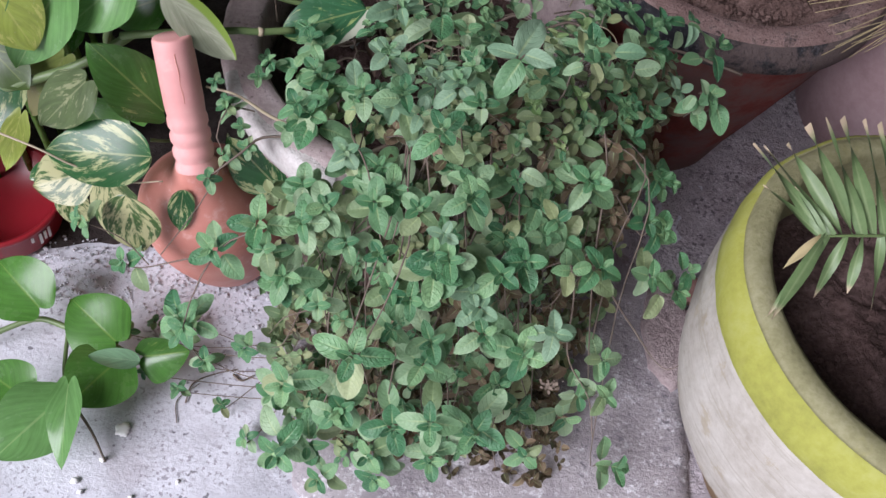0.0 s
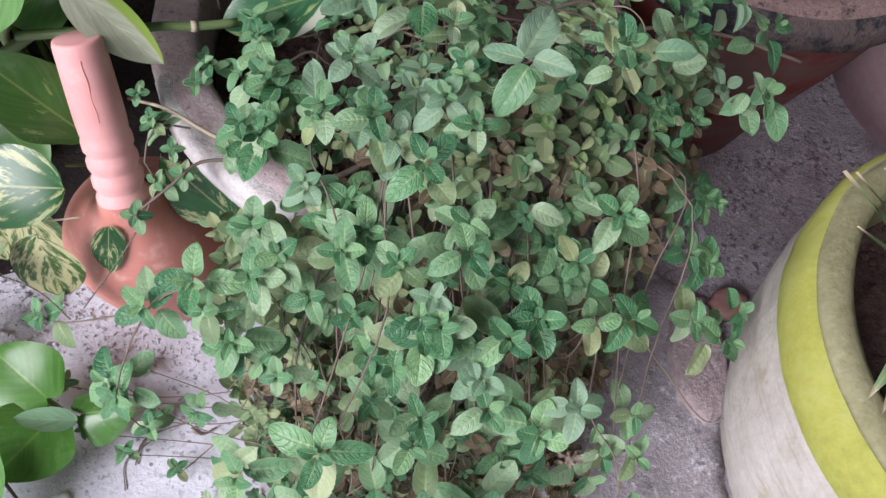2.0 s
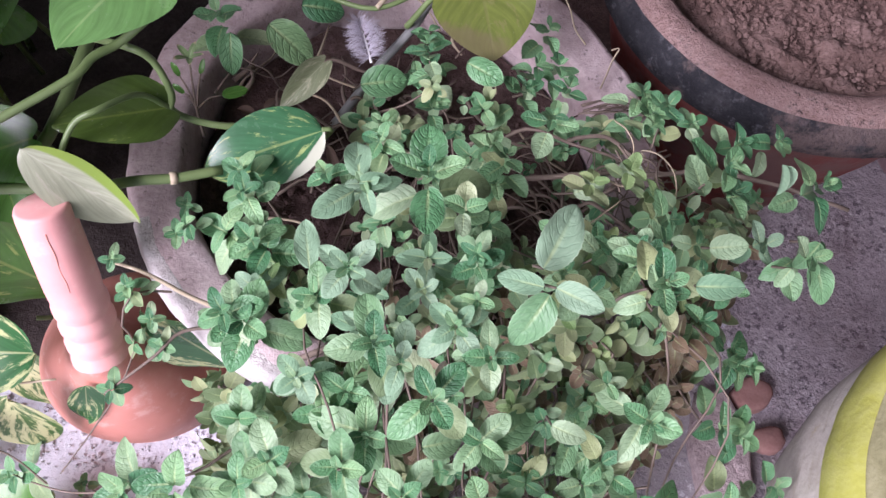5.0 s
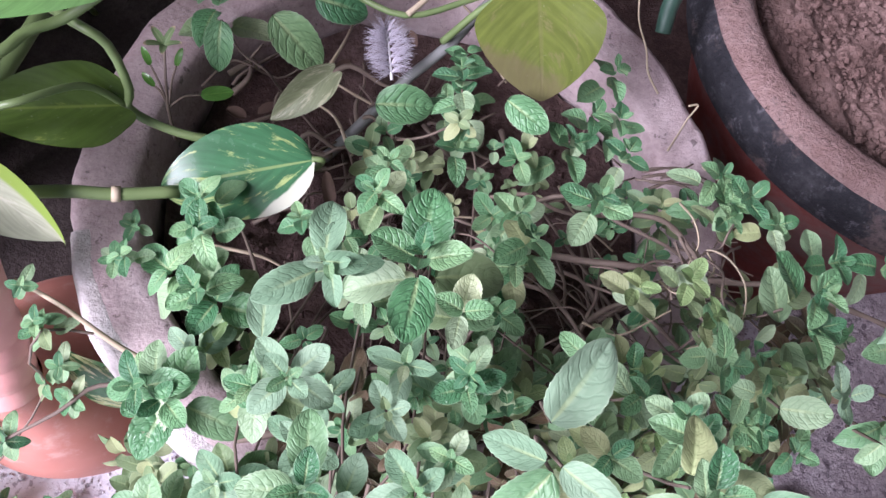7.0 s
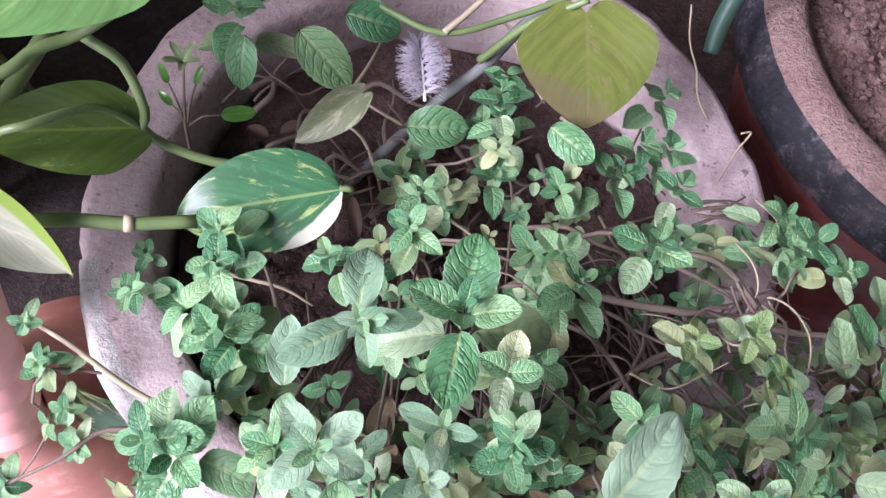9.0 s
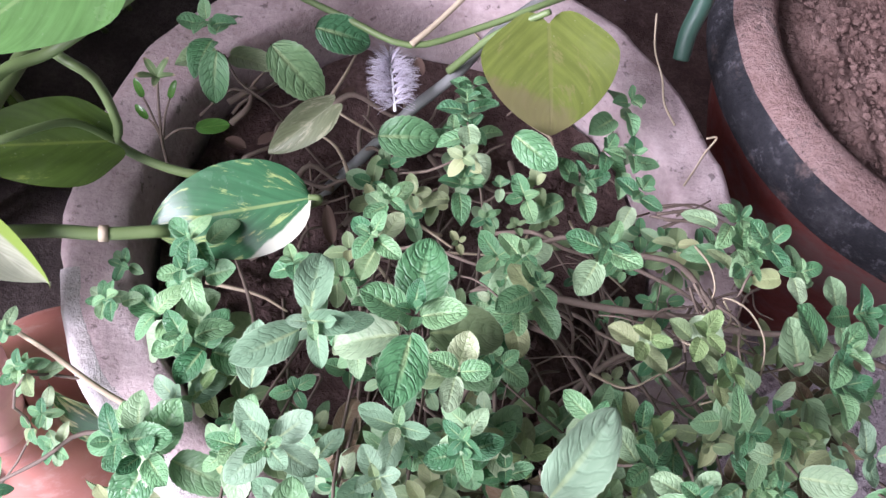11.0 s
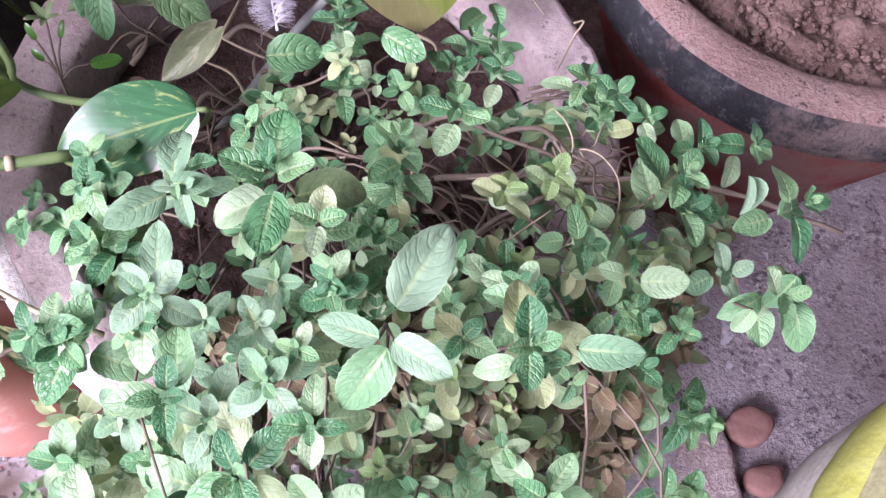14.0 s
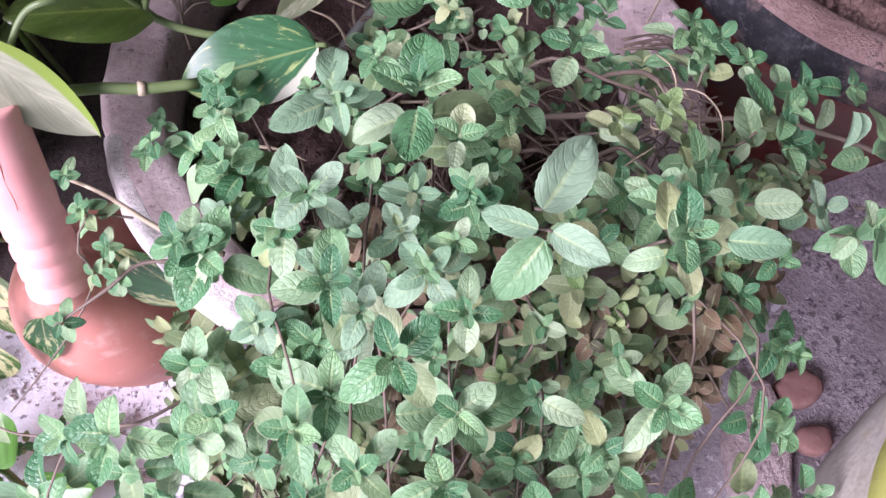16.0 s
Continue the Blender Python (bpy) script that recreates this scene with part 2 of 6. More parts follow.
def mint_material(name, stops, net_share=0.75, rough=0.46, gloss=0.38, relief=0.0009):
    """Quilted leaf: bulging cells, sunken veins, pale midrib and margin."""
    m, t, b = nodes(name)
    uv, u, v, au = leaf_coords(t)
    warp = math_node(t, "MULTIPLY", math_node(t, "ADD", noise_tex(t, 5.0, 2, 0.5, uv), -0.5), 0.5)
    w = math_node(t, "ADD", math_node(t, "MULTIPLY_ADD", math_node(t, "POWER", au, 1.4), -1.7, math_node(t, "MULTIPLY", v, 6.0)), warp)
    tri = math_node(t, "MULTIPLY", math_node(t, "ABSOLUTE", math_node(t, "ADD", math_node(t, "FRACT", w), -0.5)), 2.0)
    side = math_node(t, "MULTIPLY", step(t, tri, 0.66, 0.98), step(t, au, 1.05, 0.65))
    mid = step(t, au, 0.16, 0.03)
    rnd = own_random(t)
    cell = node(t, "ShaderNodeCombineXYZ", {0: math_node(t, "MULTIPLY", u, 6.0), 1: math_node(t, "MULTIPLY", w, 1.35), 2: math_node(t, "MULTIPLY", rnd, 30.0)}).outputs[0]
    net = node(t, "ShaderNodeTexVoronoi", {"Scale": 1.0, "Randomness": 0.85}, feature="DISTANCE_TO_EDGE")
    t.links.new(cell, net.inputs["Vector"])
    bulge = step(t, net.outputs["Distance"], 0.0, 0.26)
    col = ramp(t, rnd, stops)
    blot = noise_tex(t, 70, 4, 0.6)
    col = blend(t, math_node(t, "MULTIPLY", step(t, blot, 0.5, 0.78), 0.22), col, (0.34, 0.43, 0.28))
    # Crease shade put into the colour: veins and cell edges multiplied darker.
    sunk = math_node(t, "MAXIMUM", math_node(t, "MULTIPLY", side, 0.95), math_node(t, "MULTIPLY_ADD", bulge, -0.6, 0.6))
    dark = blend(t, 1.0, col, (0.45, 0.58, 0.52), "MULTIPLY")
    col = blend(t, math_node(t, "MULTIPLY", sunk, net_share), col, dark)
    rib = math_node(t, "MULTIPLY", mid, step(t, v, 0.85, 0.15))
    col = blend(t, math_node(t, "MULTIPLY", rib, 0.5), col, (0.44, 0.54, 0.26))
    col = blend(t, math_node(t, "MULTIPLY", step(t, au, 0.92, 1.0), 0.35), col, (0.50, 0.60, 0.42))
    t.links.new(col, b.inputs["Base Color"])
    b.inputs["Roughness"].default_value = rough
    b.inputs["Specular IOR Level"].default_value = gloss
    b.inputs["Sheen Weight"].default_value = 0.05
    b.inputs["Sheen Roughness"].default_value = 0.5
    h = math_node(t, "SUBTRACT", math_node(t, "MULTIPLY", bulge, 0.45), math_node(t, "MULTIPLY", math_node(t, "MAXIMUM", math_node(t, "MULTIPLY", side, 0.85), mid), 0.8))
    bump(t, b, h, net_share, relief)
    thin_leaf(t, b, col, 0.18)
    return m


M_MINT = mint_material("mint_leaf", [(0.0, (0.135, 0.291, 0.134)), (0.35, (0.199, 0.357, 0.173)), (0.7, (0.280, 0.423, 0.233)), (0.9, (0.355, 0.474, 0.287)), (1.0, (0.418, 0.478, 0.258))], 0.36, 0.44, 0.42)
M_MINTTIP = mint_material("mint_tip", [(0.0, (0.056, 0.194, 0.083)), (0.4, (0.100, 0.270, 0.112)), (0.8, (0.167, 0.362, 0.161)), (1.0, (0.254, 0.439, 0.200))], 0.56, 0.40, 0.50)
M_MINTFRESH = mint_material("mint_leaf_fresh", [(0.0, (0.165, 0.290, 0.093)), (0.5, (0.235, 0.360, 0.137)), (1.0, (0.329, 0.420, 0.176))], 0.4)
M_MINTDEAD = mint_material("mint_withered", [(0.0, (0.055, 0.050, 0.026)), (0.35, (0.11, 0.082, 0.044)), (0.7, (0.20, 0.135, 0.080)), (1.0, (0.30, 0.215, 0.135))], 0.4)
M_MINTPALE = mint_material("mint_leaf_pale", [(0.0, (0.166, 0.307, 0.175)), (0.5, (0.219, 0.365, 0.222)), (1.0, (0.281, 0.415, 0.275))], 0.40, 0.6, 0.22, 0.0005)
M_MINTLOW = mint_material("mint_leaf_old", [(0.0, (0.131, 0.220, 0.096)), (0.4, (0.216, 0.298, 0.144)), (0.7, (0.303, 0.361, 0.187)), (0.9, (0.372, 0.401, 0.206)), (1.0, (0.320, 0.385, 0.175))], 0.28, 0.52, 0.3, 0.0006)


def pothos_material(name, base, light, amount, rough=0.32, corner=False):
    m, t, b = nodes(name)
    uv, u, v, au = leaf_coords(t)
    slant = math_node(t, "MULTIPLY_ADD", au, -0.55, v)
    side = math_node(t, "SUBTRACT", u, 0.5)
    vec = node(t, "ShaderNodeCombineXYZ", {0: math_node(t, "MULTIPLY", side, 4.2), 1: math_node(t, "MULTIPLY", slant, 4.6), 2: math_node(t, "MULTIPLY", own_random(t), 40.0)}).outputs[0]
    n = noise_tex(t, 1.0, 7, 0.72, vec)
    patch = step(t, n, 0.64 - 0.32 * amount, 0.72 - 0.32 * amount)
    mid = step(t, au, 0.05, 0.015)
    long = node(t, "ShaderNodeCombineXYZ", {0: math_node(t, "MULTIPLY", side, 2.5), 1: math_node(t, "MULTIPLY", slant, 13.0), 2: math_node(t, "MULTIPLY", own_random(t), 17.0)}).outputs[0]
    tone = math_node(t, "MULTIPLY_ADD", noise_tex(t, 1.0, 4, 0.6, long), 0.6, math_node(t, "MULTIPLY", noise_tex(t, 35, 4), 0.4))
    col = blend(t, step(t, tone, 0.30, 0.72), tuple(0.80 * c for c in base), tuple(1.28 * c for c in base))
    if amount > 0:
        col = blend(t, math_node(t, "MULTIPLY", patch, 0.9), col, light)
    col = blend(t, math_node(t, "MULTIPLY", mid, 0.5), col, light)
    if corner == "brown":
        near = step(t, math_node(t, "ADD", math_node(t, "MULTIPLY_ADD", noise_tex(t, 30, 5, 0.65), 0.9, v), math_node(t, "MULTIPLY", u, 0.35)), 1.24, 1.40)
        col = blend(t, math_node(t, "MULTIPLY", near, 0.65), col, (0.19, 0.155, 0.085))
    elif corner == "margin":
        # Green strip along one edge stands in for the folded, back-lit side.
        col = blend(t, step(t, u, 0.26, 0.18), col, (0.22, 0.33, 0.05))
    elif corner:
        near = step(t, math_node(t, "ADD", math_node(t, "MULTIPLY_ADD", noise_tex(t, 60, 3), 0.16, math_node(t, "MULTIPLY", v, 0.85)), u), 0.47, 0.43)
        col = blend(t, near, col, (0.52, 0.55, 0.42))
    dust = math_node(t, "MULTIPLY", step(t, noise_tex(t, 22, 5, 0.7), 0.46, 0.7), 0.07)
    col = blend(t, dust, col, (0.34, 0.36, 0.30))
    fleck = math_node(t, "MULTIPLY", step(t, noise_tex(t, 420, 2, 0.6), 0.68, 0.76), 0.16)
    col = blend(t, fleck, col, (0.50, 0.52, 0.45))
    t.links.new(col, b.inputs["Base Color"])
    t.links.new(math_node(t, "MULTIPLY_ADD", dust, 2.0, rough), b.inputs["Roughness"])
    b.inputs["Specular IOR Level"].default_value = 0.4
    tri = math_node(t, "ABSOLUTE", math_node(t, "ADD", math_node(t, "FRACT", math_node(t, "MULTIPLY", slant, 9.0)), -0.5))
    h = math_node(t, "SUBTRACT", math_node(t, "MULTIPLY", tri, 0.25), mid)
    bump(t, b, h, 0.10, 0.0010)
    thin_leaf(t, b, col, 0.22)
    return m


M_POTHOS = pothos_material("pothos_green", (0.075, 0.20, 0.035), (0.20, 0.33, 0.07), 0.0, 0.24)
M_POTHOSVAR = pothos_material("pothos_marbled", (0.030, 0.115, 0.035), (0.48, 0.52, 0.25), 0.40, 0.24)
M_POTHOSCREAM = pothos_material("pothos_cream", (0.055, 0.115, 0.032), (0.52, 0.51, 0.27), 0.58, 0.3)
M_POTHOSYEL = pothos_material("pothos_yellowing", (0.25, 0.31, 0.055), (0.42, 0.43, 0.12), 0.3, 0.35)
M_POTHOSOLIVE = pothos_material("pothos_olive", (0.06, 0.105, 0.02), (0.18, 0.24, 0.05), 0.1, 0.30)
M_POTHOSBRIGHT = pothos_material("pothos_bright", (0.13, 0.28, 0.085), (0.30, 0.44, 0.18), 0.0, 0.2)
M_POTHOSOLD = pothos_material("pothos_old", (0.145, 0.185, 0.040), (0.19, 0.20, 0.07), 0.2, 0.3, "brown")
M_POTHOSSPLASH = pothos_material("pothos_splashed", (0.050, 0.160, 0.070), (0.38, 0.49, 0.18), 0.27, 0.22, True)
M_POTHOSPALE = pothos_material("pothos_pale_back", (0.36, 0.39, 0.27), (0.50, 0.51, 0.38), 0.2, 0.5, "margin")
M_POTHOSFADED = pothos_material("pothos_faded", (0.085, 0.125, 0.045), (0.28, 0.31, 0.16), 0.32, 0.35)
M_POTHOSGLOSS = pothos_material("pothos_glossy", (0.06, 0.16, 0.03), (0.26, 0.36, 0.10), 0.14, 0.2)
M_POTHOSBACK = pothos_material("pothos_underside", (0.17, 0.30, 0.17), (0.33, 0.44, 0.28), 0.0, 0.3)
M_POTHOSDULL = pothos_material("pothos_dusty", (0.17, 0.20, 0.11), (0.33, 0.34, 0.22), 0.35, 0.45)


def plain(name, a, c, scale=40, rough=0.6, dry_tip=None):
    m, t, b = nodes(name)
    col = blend(t, noise_tex(t, scale, 4, 0.65), a, c)
    if dry_tip:
        uv, u, v, au = leaf_coords(t)
        col = blend(t, math_node(t, "MULTIPLY", step(t, au, 0.25, 0.05), 0.35), col, (0.33, 0.40, 0.20))
        col = blend(t, step(t, v, 0.80, 0.97), col, dry_tip)
    t.links.new(col, b.inputs["Base Color"])
    b.inputs["Roughness"].default_value = rough
    bump(t, b, noise_tex(t, scale * 6, 3), 0.25, 0.0008)
    return m


M_STEMBROWN = plain("brown_stem", (0.085, 0.062, 0.048), (0.23, 0.18, 0.14), 60, 0.8)
M_STEMDRY = plain("dry_stem", (0.12, 0.092, 0.072), (0.29, 0.225, 0.175), 60, 0.85)
M_STEMPALE = plain("pale_stem", (0.33, 0.26, 0.17), (0.48, 0.42, 0.30), 60, 0.7)
M_STEMGREEN = plain("green_stem", (0.09, 0.14, 0.05), (0.17, 0.24, 0.09), 30, 0.45)
M_STEMDARK = plain("dark_green_stalk", (0.02, 0.055, 0.04), (0.045, 0.10, 0.07), 30, 0.4)
M_STEMDUSTY = plain("dusty_stem", (0.15, 0.16, 0.15), (0.27, 0.28, 0.27), 60, 0.7)
M_PALM = plain("palm_leaflet", (0.075, 0.135, 0.05), (0.20, 0.29, 0.12), 90, 0.45, (0.48, 0.38, 0.26))
M_STRAW = plain("dry_straw", (0.45, 0.36, 0.18), (0.62, 0.53, 0.30), 50, 0.7)
M_FEATHER = plain("feather_down", (0.45, 0.42, 0.48), (0.78, 0.75, 0.82), 80, 0.9)
M_DRYLEAF = plain("dry_leaf", (0.09, 0.055, 0.042), (0.19, 0.125, 0.095), 70, 0.9)
M_REDPLASTIC = plain("red_plastic", (0.24, 0.010, 0.018), (0.30, 0.018, 0.026), 12, 0.35)
M_WHITEMARK = plain("white_mark", (0.84, 0.84, 0.83), (0.90, 0.90, 0.89), 40, 0.8)


# ---- mesh helpers ----
def mesh_of(name, verts, faces, material, uvs=None, smooth=True):
    me = bpy.data.meshes.new(name)
    me.from_pydata([tuple(v) for v in verts], [], faces)
    if uvs is not None:
        layer = me.uv_layers.new(name="UVMap")
        flat = np.asarray(uvs, dtype=np.float32)
        idx = np.empty(len(me.loops), dtype=np.int32)
        me.loops.foreach_get("vertex_index", idx)
        layer.data.foreach_set("uv", flat[idx].ravel())
    me.materials.append(material)
    if smooth:
        me.polygons.foreach_set("use_smooth", [True] * len(me.polygons))
    me.update()
    return me


def empty(name, at, label, category, group=""):
    e = new(name)
    e.empty_display_size = 0.02
    e.location = at
    return tagged(e, label, category, group)


def child(name, me, parent, m=None, label=""):
    """A mesh object under a thing, its matrix given in the world."""
    ob = new(name, me)
    ob.parent = parent
    base = parent.matrix_basis if parent.parent is None else parent.parent.matrix_basis @ parent.matrix_parent_inverse @ parent.matrix_basis
    ob.matrix_parent_inverse = base.inverted()
    ob.matrix_basis = m if m is not None else Matrix()
    if label:
        ob["label"] = label
    return ob


def thing(name, me, label, category, kind="", group="", at=None):
    ob = new(name, me)
    if at is not None:
        ob.matrix_basis = Matrix.Translation(at)
    return tagged(ob, label, category, group, kind)


class Pile:
    """Collects geometry that is joined into one mesh."""

    def __init__(self):
        self.v, self.f, self.uv, self.n = [], [], [], 0

    def add(self, verts, faces, uvs=None, m=None):
        a = np.asarray(verts, dtype=float)
        if m is not None:
            mm = np.array(m)
            a = a @ mm[:3, :3].T + mm[:3, 3]
        self.v.append(a)
        self.f += [tuple(i + self.n for i in f) for f in faces]
        self.uv.append(np.asarray(uvs) if uvs is not None else np.zeros((len(a), 2)))
        self.n += len(a)

    def mesh(self, name, material, smooth=True):
        return mesh_of(name, np.concatenate(self.v), self.f, material, np.concatenate(self.uv), smooth)


def lathe(profile, seg=96, warp=None):
    """Turns (radius, height) pairs round the z axis; warp moves each vertex."""
    verts, faces = [], []
    for r, z in profile:
        for k in range(seg):
            a = 2 * math.pi * k / seg
            p = Vector((r * math.cos(a), r * math.sin(a), z))
            verts.append(warp(p) if warp else p)
    n = len(profile)
    for i in range(n - 1):
        for k in range(seg):
            k2 = (k + 1) % seg
            faces.append((i * seg + k, i * seg + k2, (i + 1) * seg + k2, (i + 1) * seg + k))
    return verts, faces


def smooth_line(pts, n):
    """Catmull-Rom through the points."""
    p = [Vector(q) for q in pts]
    p = [2 * p[0] - p[1]] + p + [2 * p[-1] - p[-2]]
    out = []
    segs = len(p) - 3
    for i in range(segs):
        a, b, c, d = p[i:i + 4]
        k = max(2, n // segs)
        for j in range(k + (i == segs - 1)):
            s = j / k
            out.append(0.5 * (2 * b + (c - a) * s + (2 * a - 5 * b + 4 * c - d) * s * s + (3 * b - a - 3 * c + d) * s ** 3))
    return out


def tube(pts, radii, seg=6, caps=True):
    """Verts and faces of a tube along the points; radii: one number or (start, end)."""
    r0, r1 = radii if isinstance(radii, tuple) else (radii, radii)
    verts, faces = [], []
    side = Vector((0.31, 0.87, 0.38))
    n = len(pts)
    for i, p in enumerate(pts):
        d = (pts[min(i + 1, n - 1)] - pts[max(i - 1, 0)]).normalized()
        a = (side - d * side.dot(d)).normalized()
        side = a
        b = d.cross(a)
        r = r0 + (r1 - r0) * i / (n - 1)
        for k in range(seg):
            t = 2 * math.pi * k / seg
            verts.append(p + a * (r * math.cos(t)) + b * (r * math.sin(t)))
    for i in range(n - 1):
        for k in range(seg):
            k2 = (k + 1) % seg
            faces.append((i * seg + k, i * seg + k2, (i + 1) * seg + k2, (i + 1) * seg + k))
    if caps:
        faces.append(tuple(range(seg))[::-1])
        faces.append(tuple((n - 1) * seg + k for k in range(seg)))
    return verts, faces


def leaf_data(length, width, nu=6, nv=8, shape="ovate", teeth=0.0, fold=0.2, droop=0.15, quilt=0.0, seed=0):
    """A leaf from the origin along +y, face up +z; its uv runs across and along it."""
    rng = random.Random(seed)
    verts, uvs, faces = [], [], []
    cup = rng.uniform(-0.1, 0.25)
    ph = rng.uniform(0, 6)
    for j in range(nv + 1):
        v = 0.35 * (j / nv) + 0.65 * (1 - math.cos(math.pi * j / nv)) / 2
        if shape == "heart":
            h = 0.60 + 0.40 * math.sin(math.pi / 2 * v / 0.30) if v < 0.30 else (1 - ((v - 0.30) / 0.70) ** 2.0) ** 0.80
        elif shape == "oval":
            h = (v ** 0.5) * ((1 - v) ** 0.7) * 1.79
        elif shape == "lance":
            h = (0.30 + 0.70 * math.sin(math.pi / 2 * min(1.0, v / 0.42))) * (1.0 if v < 0.42 else (1 - ((v - 0.42) / 0.58) ** 1.7))
        else:
            h = (v ** 0.48) * ((1 - v) ** 0.56) * 2.04 * (1 if v < 0.8 else 1 - 0.15 * ((v - 0.8) / 0.2) ** 1.5)
        h = max(h, 0.03) * width / 2
        for i in range(nu + 1):
            u = 2 * i / nu - 1
            edge = 1.0 + (teeth * (1 if (j % 2) else -1) if abs(u) > 0.99 and 0 < j < nv else 0)
            x = u * h * edge
            y = length * v
            if shape == "heart":
                y -= length * 0.11 * math.sin(math.pi * abs(u) ** 0.85) * (1 - v) ** 6
            soft = 0.12 * width if shape in ("heart", "oval") else 0.0
            z = fold * math.sqrt(x * x + soft * soft) - cup * x * x / max(width, 1e-4) - droop * length * v * v + 0.04 * length * math.sin(5 * v + ph) * u
            if quilt:
                z -= quilt * length * math.cos(2 * math.pi * (6 * v - 1.7 * abs(u) ** 1.4)) * min(1, 4 * abs(u)) * (1.15 - abs(u))
                z += 0.035 * length * math.sin(8 * v + 3 * u + ph) * abs(u) ** 1.5
            verts.append((x, y, z))
            uvs.append(((u + 1) / 2, v))
    for j in range(nv):
        for i in range(nu):
            a = j * (nu + 1) + i
            faces.append((a, a + 1, a + nu + 2, a + nu + 1))
    return verts, faces, uvs


def aim(at, along, up, size=1.0):
    """The pose that lays a leaf's +y along one way, its +z near another."""
    y = Vector(along).normalized()
    z = Vector(up) - y * y.dot(Vector(up))
    if z.length < 1e-4:
        z = y.orthogonal()
    z.normalize()
    x = y.cross(z)
    m = Matrix((x, y, z)).transposed().to_4x4() @ Matrix.Diagonal((size, size, size, 1))
    m.translation = at
    return m


def uneven(amount, scale, seed=0.0):
    def f(p):
        q = Vector((p.x * scale + seed, p.y * scale, p.z * scale))
        d = noise.noise(q) + 0.5 * noise.noise(q * 2.7)
        r = Vector((p.x, p.y, 0))
        return p + (r.normalized() * d * amount if r.length > 1e-5 else Vector()) + Vector((0, 0, d * amount * 0.6))
    return f


def bed(radius, height, bumps, scale, rings=26, seg=72, seed=0.0):
    """A disc of soil with an uneven top."""
    verts, faces = [Vector((0, 0, height))], []
    for i in range(1, rings + 1):
        for k in range(seg):
            a = 2 * math.pi * k / seg
            r = radius * i / rings
            q = Vector((r * math.cos(a) * scale + seed, r * math.sin(a) * scale, seed))
            z = height + bumps * (noise.noise(q) + 0.6 * noise.noise(q * 3.1) + 0.35 * noise.noise(q * 7.3))
            verts.append(Vector((r * math.cos(a), r * math.sin(a), z)))
    for k in range(seg):
        faces.append((0, 1 + k, 1 + (k + 1) % seg))
    for i in range(rings - 1):
        for k in range(seg):
            a, b = 1 + i * seg + k, 1 + i * seg + (k + 1) % seg
            faces.append((a, b, b + seg, a + seg))
    return verts, faces


def clod(size, seed):
    """A crumb of soil or a chip of clay."""
    rng = random.Random(seed)
    bm = bmesh.new()
    bmesh.ops.create_icosphere(bm, subdivisions=1, radius=1)
    v = [Vector(p.co) * size * rng.uniform(0.65, 1.25) for p in bm.verts]
    v = [Vector((p.x * 1.1, p.y, p.z * 0.75)) for p in v]
    f = [tuple(q.index for q in face.verts) for face in bm.faces]
    bm.free()
    return v, f


def crumbs(count, centre, radius, height, lo, hi, seed):
    rng = random.Random(seed)
    pile = Pile()
    for i in range(count):
        a, r = rng.uniform(0, 6.283), radius * math.sqrt(rng.random())
        v, f = clod(rng.uniform(lo, hi) * rng.random() ** 0.7 + lo * 0.3, seed * 1000 + i % 40)
        pile.add(v, f, None, pose(centre[0] + r * math.cos(a), centre[1] + r * math.sin(a), height + rng.uniform(-0.002, 0.003), 0, 0, rng.uniform(0, 360)))
    return pile


# ---- ground and walls ----
def build_ground():
    xs = [-60, -20, -6, -2] + [-1.0 + 0.04 * i for i in range(51)] + [2, 6, 20, 60]
    verts, faces = [], []
    for y in xs:
        for x in xs:
            q = Vector((x * 6, y * 6, 0.3))
            near = max(0.0, 1 - max(abs(x), abs(y)) / 1.2)
            verts.append((x, y, 0.004 * near * noise.noise(q)))
    n = len(xs)
    for j in range(n - 1):
        for i in range(n - 1):
            a = j * n + i
            faces.append((a, a + 1, a + n + 1, a + n))
    thing("ground", mesh_of("ground", verts, faces, M_GROUND), "rough pale grey concrete yard floor with speckles", "ground", "structure")


build_ground()


# Walls out of view, added to block light from the back and right.
def build_wall(name, x0, y0, x1, y1, h):
    bm = bmesh.new()
    bmesh.ops.create_cube(bm, size=1)
    bmesh.ops.scale(bm, vec=(x1 - x0, y1 - y0, h), verts=bm.verts)
    bmesh.ops.translate(bm, vec=((x0 + x1) / 2, (y0 + y1) / 2, h / 2 - 0.01), verts=bm.verts)
    me = bpy.data.meshes.new(name)
    bm.to_mesh(me)
    bm.free()
    me.materials.append(M_WALL)
    thing(name, me, "unseen grey wall added to block light from behind and the right", "wall", "structure")


build_wall("wall_back", -2.5, 0.80, 2.5, 1.0, 2.4)
build_wall("wall_side", 1.02, -1.8, 1.2, 0.79, 2.4)


# Unseen slab, added to keep overhead sky light off the pots.
def build_sky_blocker():
    bm = bmesh.new()
    bmesh.ops.create_cube(bm, size=1)
    bmesh.ops.scale(bm, vec=(2.7, 2.8, 0.12), verts=bm.verts)
    bmesh.ops.translate(bm, vec=(-0.15, -0.4, 2.455), verts=bm.verts)
    me = bpy.data.meshes.new("ceiling")
    bm.to_mesh(me)
    bm.free()
    me.materials.append(M_WALL)
    thing("ceiling", me, "unseen grey slab added overhead to block sky light", "ceiling", "structure")


build_sky_blocker()

# ---- mint pot ----
POT = Vector((0.009, 0.030, 0.0))
RIM_R, RIM_IN, RIM_Z = 0.181, 0.146, 0.304
LEAN_Y = 0.09


